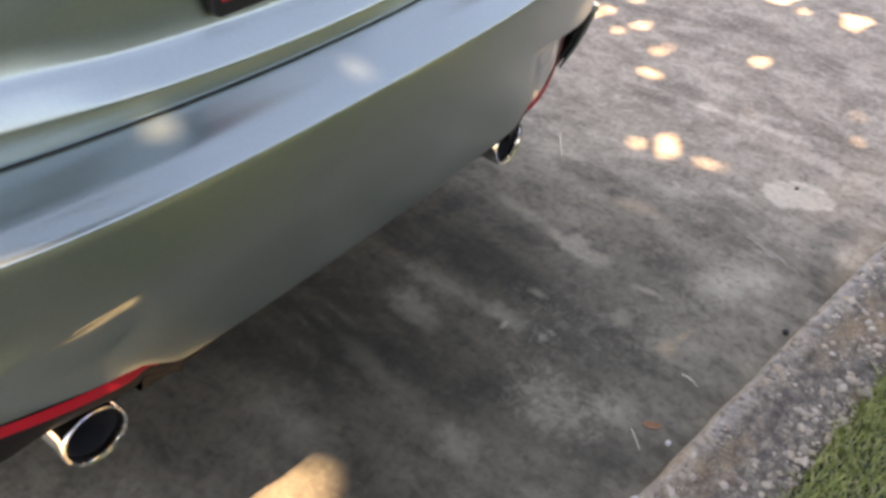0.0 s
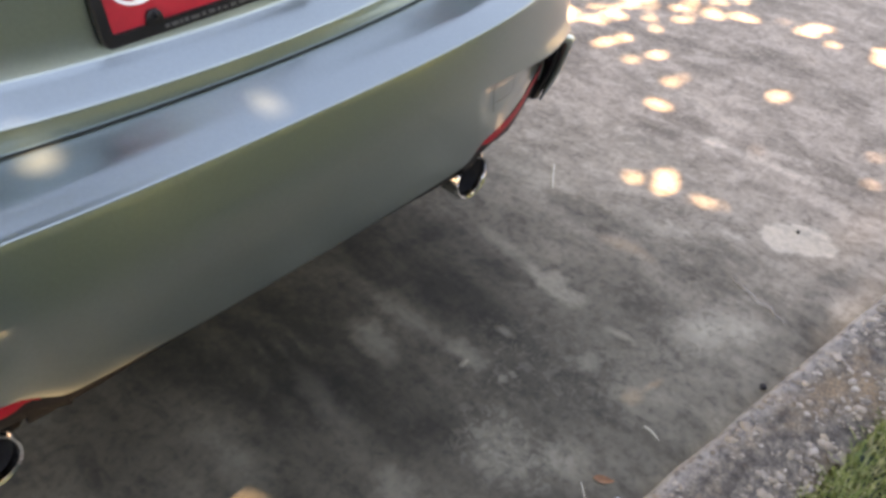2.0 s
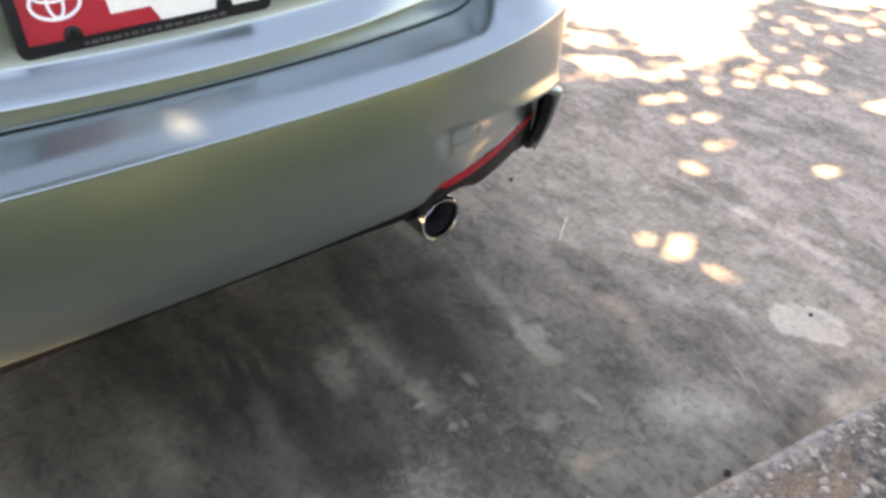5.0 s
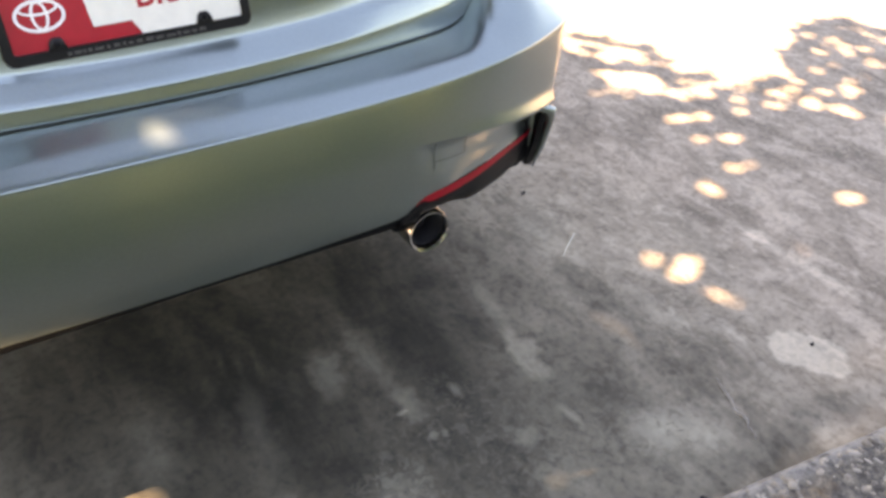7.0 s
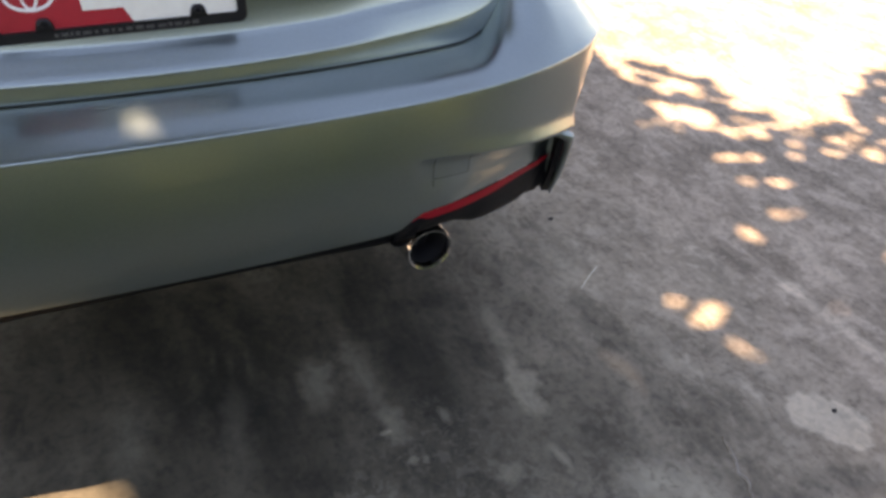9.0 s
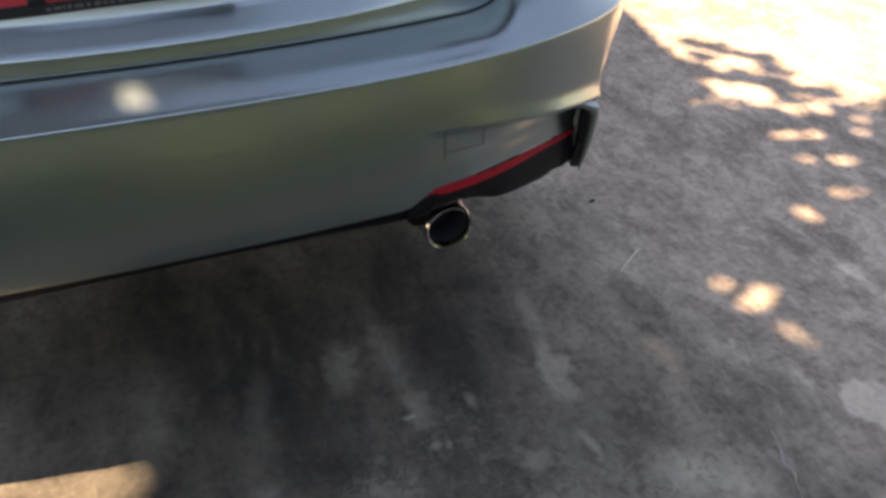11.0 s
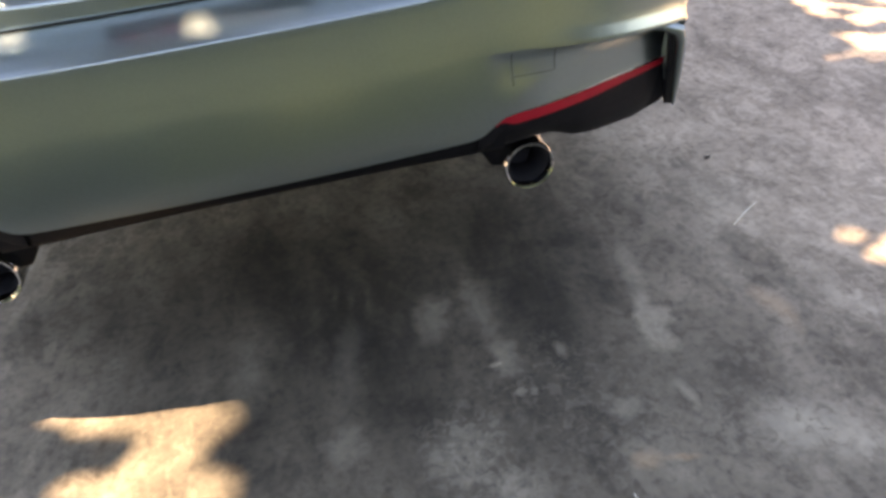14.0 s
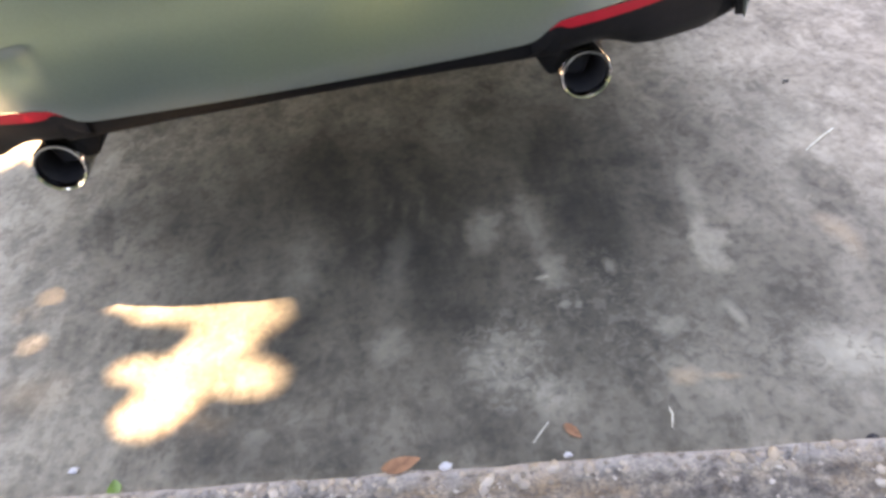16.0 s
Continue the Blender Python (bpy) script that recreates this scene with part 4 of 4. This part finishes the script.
            if 0 <= i < nu * 3 and 0 <= j < nv * 3 and hole[i, j]:
                return False
        k = len(verts)
        verts.extend(tuple(p) for p in pts)
        faces.extend(((k, k + 1, k + 2, k + 3), (k, k + 3, k + 4, k + 5)))
        i, j = int((u - u0) / cell), int((v - v0) / cell)
        q = 0 if small else 1
        cover[max(i - q - 1, 0):i + q + 2, max(j - q, 0):j + q + 1] = True
        return True

    for turn in range(13):
        if turn in (4, 8):
            cover[:] = False
        todo = np.argwhere(need & ~cover)
        rng.shuffle(todo := todo.tolist())
        for i, j in todo:
            if not cover[i, j]:
                leaf(u0 + cell * (i + 0.5) + rng.uniform(-.004, .004), v0 + cell * (j + 0.5) + rng.uniform(-.004, .004))
    crown = scatter_mesh("crown", verts, faces, LEAF, False)
    foot = Vector((-2.5, -1.3, 0.03))
    thing = empty("tree", foot)
    tagged(thing, "leafy garden tree on the lawn that shades the driveway", "tree")
    crown.parent = thing
    crown.matrix_parent_inverse = Matrix.Translation(-foot)
    part("trunk", tube([(0, 0, -0.1), (0.03, 0.02, 0.5), (0.05, 0.06, 1.4), (0.10, 0.12, 2.4), (0.25, 0.25, 3.3), (0.55, 0.55, 4.6), (0.8, 0.8, 5.5)], [0.24, 0.17, 0.14, 0.12, 0.10, 0.06, 0.02], 14), BARK, thing)
    made = 0
    for k in range(160):
        u, v = rng.uniform(u0 + 0.4, u1 - 0.5), rng.uniform(v0 + 0.4, 0.55)
        f0 = rng.uniform(0.0, 1.0)
        start = Vector((0.08, 0.1, 2.2)).lerp(Vector((0.45, 0.45, 4.2)), f0)
        z = rng.uniform(5.1, 5.9)
        end = Vector((u - SUN_SHIFT[0] * z, v - SUN_SHIFT[1] * z, z)) - foot
        mid = start.lerp(end, 0.5) + Vector((0, 0, 0.35))
        clear = True
        for q in range(61):
            f = q / 60
            c = (lerp(start, mid, 2 * f) if f < 0.5 else lerp(mid, end, 2 * f - 1)) + foot
            i = int((c.x + SUN_SHIFT[0] * c.z - u0) / step)
            j = int((c.y + SUN_SHIFT[1] * c.z - v0) / step)
            if 18 < i < nu * 3 - 18 and 18 < j < nv * 3 - 18 and hole[i - 18:i + 19, j - 18:j + 19].any():
                clear = False
        if clear and made < 14:
            made += 1
            part("limb", tube([start, lerp(start, mid, 0.5) + Vector((0, 0, 0.06)), mid, lerp(mid, end, 0.5) + Vector((0, 0, 0.05)), end], [0.055, 0.045, 0.034, 0.022, 0.008], 8), BARK, thing)
    return len(faces)


tree()


# ---- low hedge behind the lawn: unseen, added to darken the bumper's reflections ----
def hedge():
    rng = random.Random(8)
    verts, faces = [], []
    for _ in range(6500):
        x, z = rng.uniform(-1.9, 7), rng.uniform(0, 1) ** 0.8 * 1.15
        top = 1.0 + 0.12 * noise.noise((x * 0.7, 0, 0))
        if z > top:
            continue
        y = -2.05 - 0.13 * x + 0.20 * noise.noise((x * 1.3, z * 1.3, 2)) + rng.uniform(-0.25, 0.08)
        n = Vector((rng.gauss(0, 0.6), 1, rng.gauss(0.3, 0.6))).normalized()
        e = n.cross(Vector((rng.gauss(0, 1), rng.gauss(0, 1), rng.gauss(0, 1)))).normalized()
        f = n.cross(e)
        a, b = rng.uniform(0.06, 0.11), rng.uniform(0.035, 0.06)
        c = Vector((x, y, z + 0.03))
        k = len(verts)
        verts.extend(tuple(c + e * (a * p) + f * (b * q)) for p, q in ((-1, 0), (0, 0.9), (1, 0), (0, -0.9)))
        faces.append((k, k + 1, k + 2, k + 3))
    leaves = scatter_mesh("hedge_leaves", verts, faces, HEDGE_LEAF, False)
    core = part("hedge_core", grid([[(x, -2.22 - 0.13 * x + 0.18 * noise.noise((x * 1.3, z * 1.3, 2)), z) for z in (0, 0.2, 0.4, 0.55, 0.66)] + [(x, -3.1 - 0.13 * x, 0.66), (x, -3.1 - 0.13 * x, 0)] for x in [-1.85 + 0.6 * i for i in range(15)]]), SOIL)
    thing = empty("hedge", (-2, -2.3, 0.03))
    tagged(thing, "low dense green hedge, unseen, added along the far side of the lawn", "hedge")
    for ob in (leaves, core):
        ob.parent = thing
        ob.matrix_parent_inverse = Matrix.Translation((2, 2.3, -0.03))


hedge()


# ---- small litter on the concrete ----
def flake(name, label, category, mat, at, size, turn, curl=0.25, z=0.0):
    """A small curled leaf."""
    lon, wid = size
    rows = []
    for i in range(9):
        a = -1 + i / 4
        w = wid * max(0.08, (1 - a * a)) ** 0.7 * (1.1 - 0.3 * a)
        rows.append([(lon * a, w * b, 0.002 + curl * wid * (abs(b) ** 1.5) + curl * 0.3 * lon * a * a) for b in (-1, -0.5, 0, 0.5, 1)])
    ob = part(name, thick(grid(rows), 0.0006), mat)
    ob.location, ob.rotation_euler = (*at, z), (0, 0, radians(turn))
    return tagged(ob, label, category)


def stalk(name, label, category, mat, p, q, r=0.0012, bend=0.004, z=0.0):
    a, b = Vector((*p, z + r)), Vector((*q, z + r))
    m = (a + b) / 2 + Vector((bend, bend, bend * 0.5))
    return tagged(part(name, tube([a, lerp(a, m, 0.6), m, lerp(m, b, 0.5), b], [r * 0.7, r, r, r, r * 0.5], 8), mat), label, category)


def stone(name, label, category, mat, at, r, z=0.0, seed=0):
    bm = bmesh.new()
    bmesh.ops.create_icosphere(bm, subdivisions=2, radius=1)
    for v in bm.verts:
        k = 1 + 0.35 * noise.noise(v.co * 1.7 + Vector((seed, 0, 0)))
        v.co = Vector((v.co.x * r * 1.3 * k, v.co.y * r * k, v.co.z * r * 0.7 * k + r * 0.6))
    ob = part(name, bm, mat)
    ob.location = (*at, z)
    return tagged(ob, label, category)


stalk("straw", "pale dry straw lying on the concrete", "straw", STRAW, (0.940, 0.122), (1.030, 0.184), 0.0021)
stalk("twig", "thin pale twig on the concrete by the kerb", "twig", STRAW, (0.451, -0.459), (0.443, -0.496), 0.0012)
stalk("straw", "short dry straw beside the kerb", "straw", STRAW, (0.239, -0.478), (0.270, -0.445), 0.001)
flake("leaf", "small curled reddish-brown leaf by the kerb", "leaf", DRY_LEAF, (0.30, -0.472), (0.018, 0.007), -60)
flake("leaf", "flat rust-brown leaf on the kerb edge", "leaf", DRY_LEAF, (0.045, -0.515), (0.028, 0.012), 8, z=0.05)
flake("leaf", "small fresh green leaf by the kerb", "leaf", GREEN_LEAF, (-0.40, -0.425), (0.016, 0.010), 100)
flake("leaf", "tiny dark dry leaf on the concrete", "leaf", DARK_BIT, (1.027, 0.404), (0.010, 0.005), 20)
stone("pebble", "small white pebble on the concrete by the kerb", "pebble", PALE_CHIP, (0.283, -0.512), 0.005, seed=2)
stone("pebble", "small white chip lying on the concrete", "pebble", PALE_CHIP, (-0.475, -0.375), 0.006, seed=5)
stone("clod", "small dark clod of dirt beside the kerb", "dirt", DARK_BIT, (0.70, -0.575), 0.0068, seed=8)
stone("clod", "tiny dark speck on the pale concrete patch", "dirt", DARK_BIT, (1.232, -0.41), 0.0048, seed=9)
stone("pebble", "pale pebble on the kerb edge", "pebble", PALE_CHIP, (0.107, -0.527), 0.007, z=0.045, seed=4)


def crack_line():
    """A thin pale filled crack that runs towards the kerb."""
    rng = random.Random(6)
    rows = []
    for i in range(25):
        f = i / 24
        x = lerp(0.957, 0.902, f) + 0.016 * noise.noise((f * 5, 0, 2)) + rng.uniform(-0.0015, 0.0015)
        y = lerp(-0.375, -0.530, f)
        w = 0.0028 * (1 - abs(2 * f - 1)) ** 0.5 + 0.0006
        rows.append([(x - w, y, 0.0005), (x - w * 0.5, y, 0.004), (x + w * 0.5, y, 0.004), (x + w, y, 0.0005)])
    return grid(rows)


crack = part("crack", crack_line(), CRACK)
tagged(crack, "thin pale filled crack in the concrete", "crack", kind="structure")
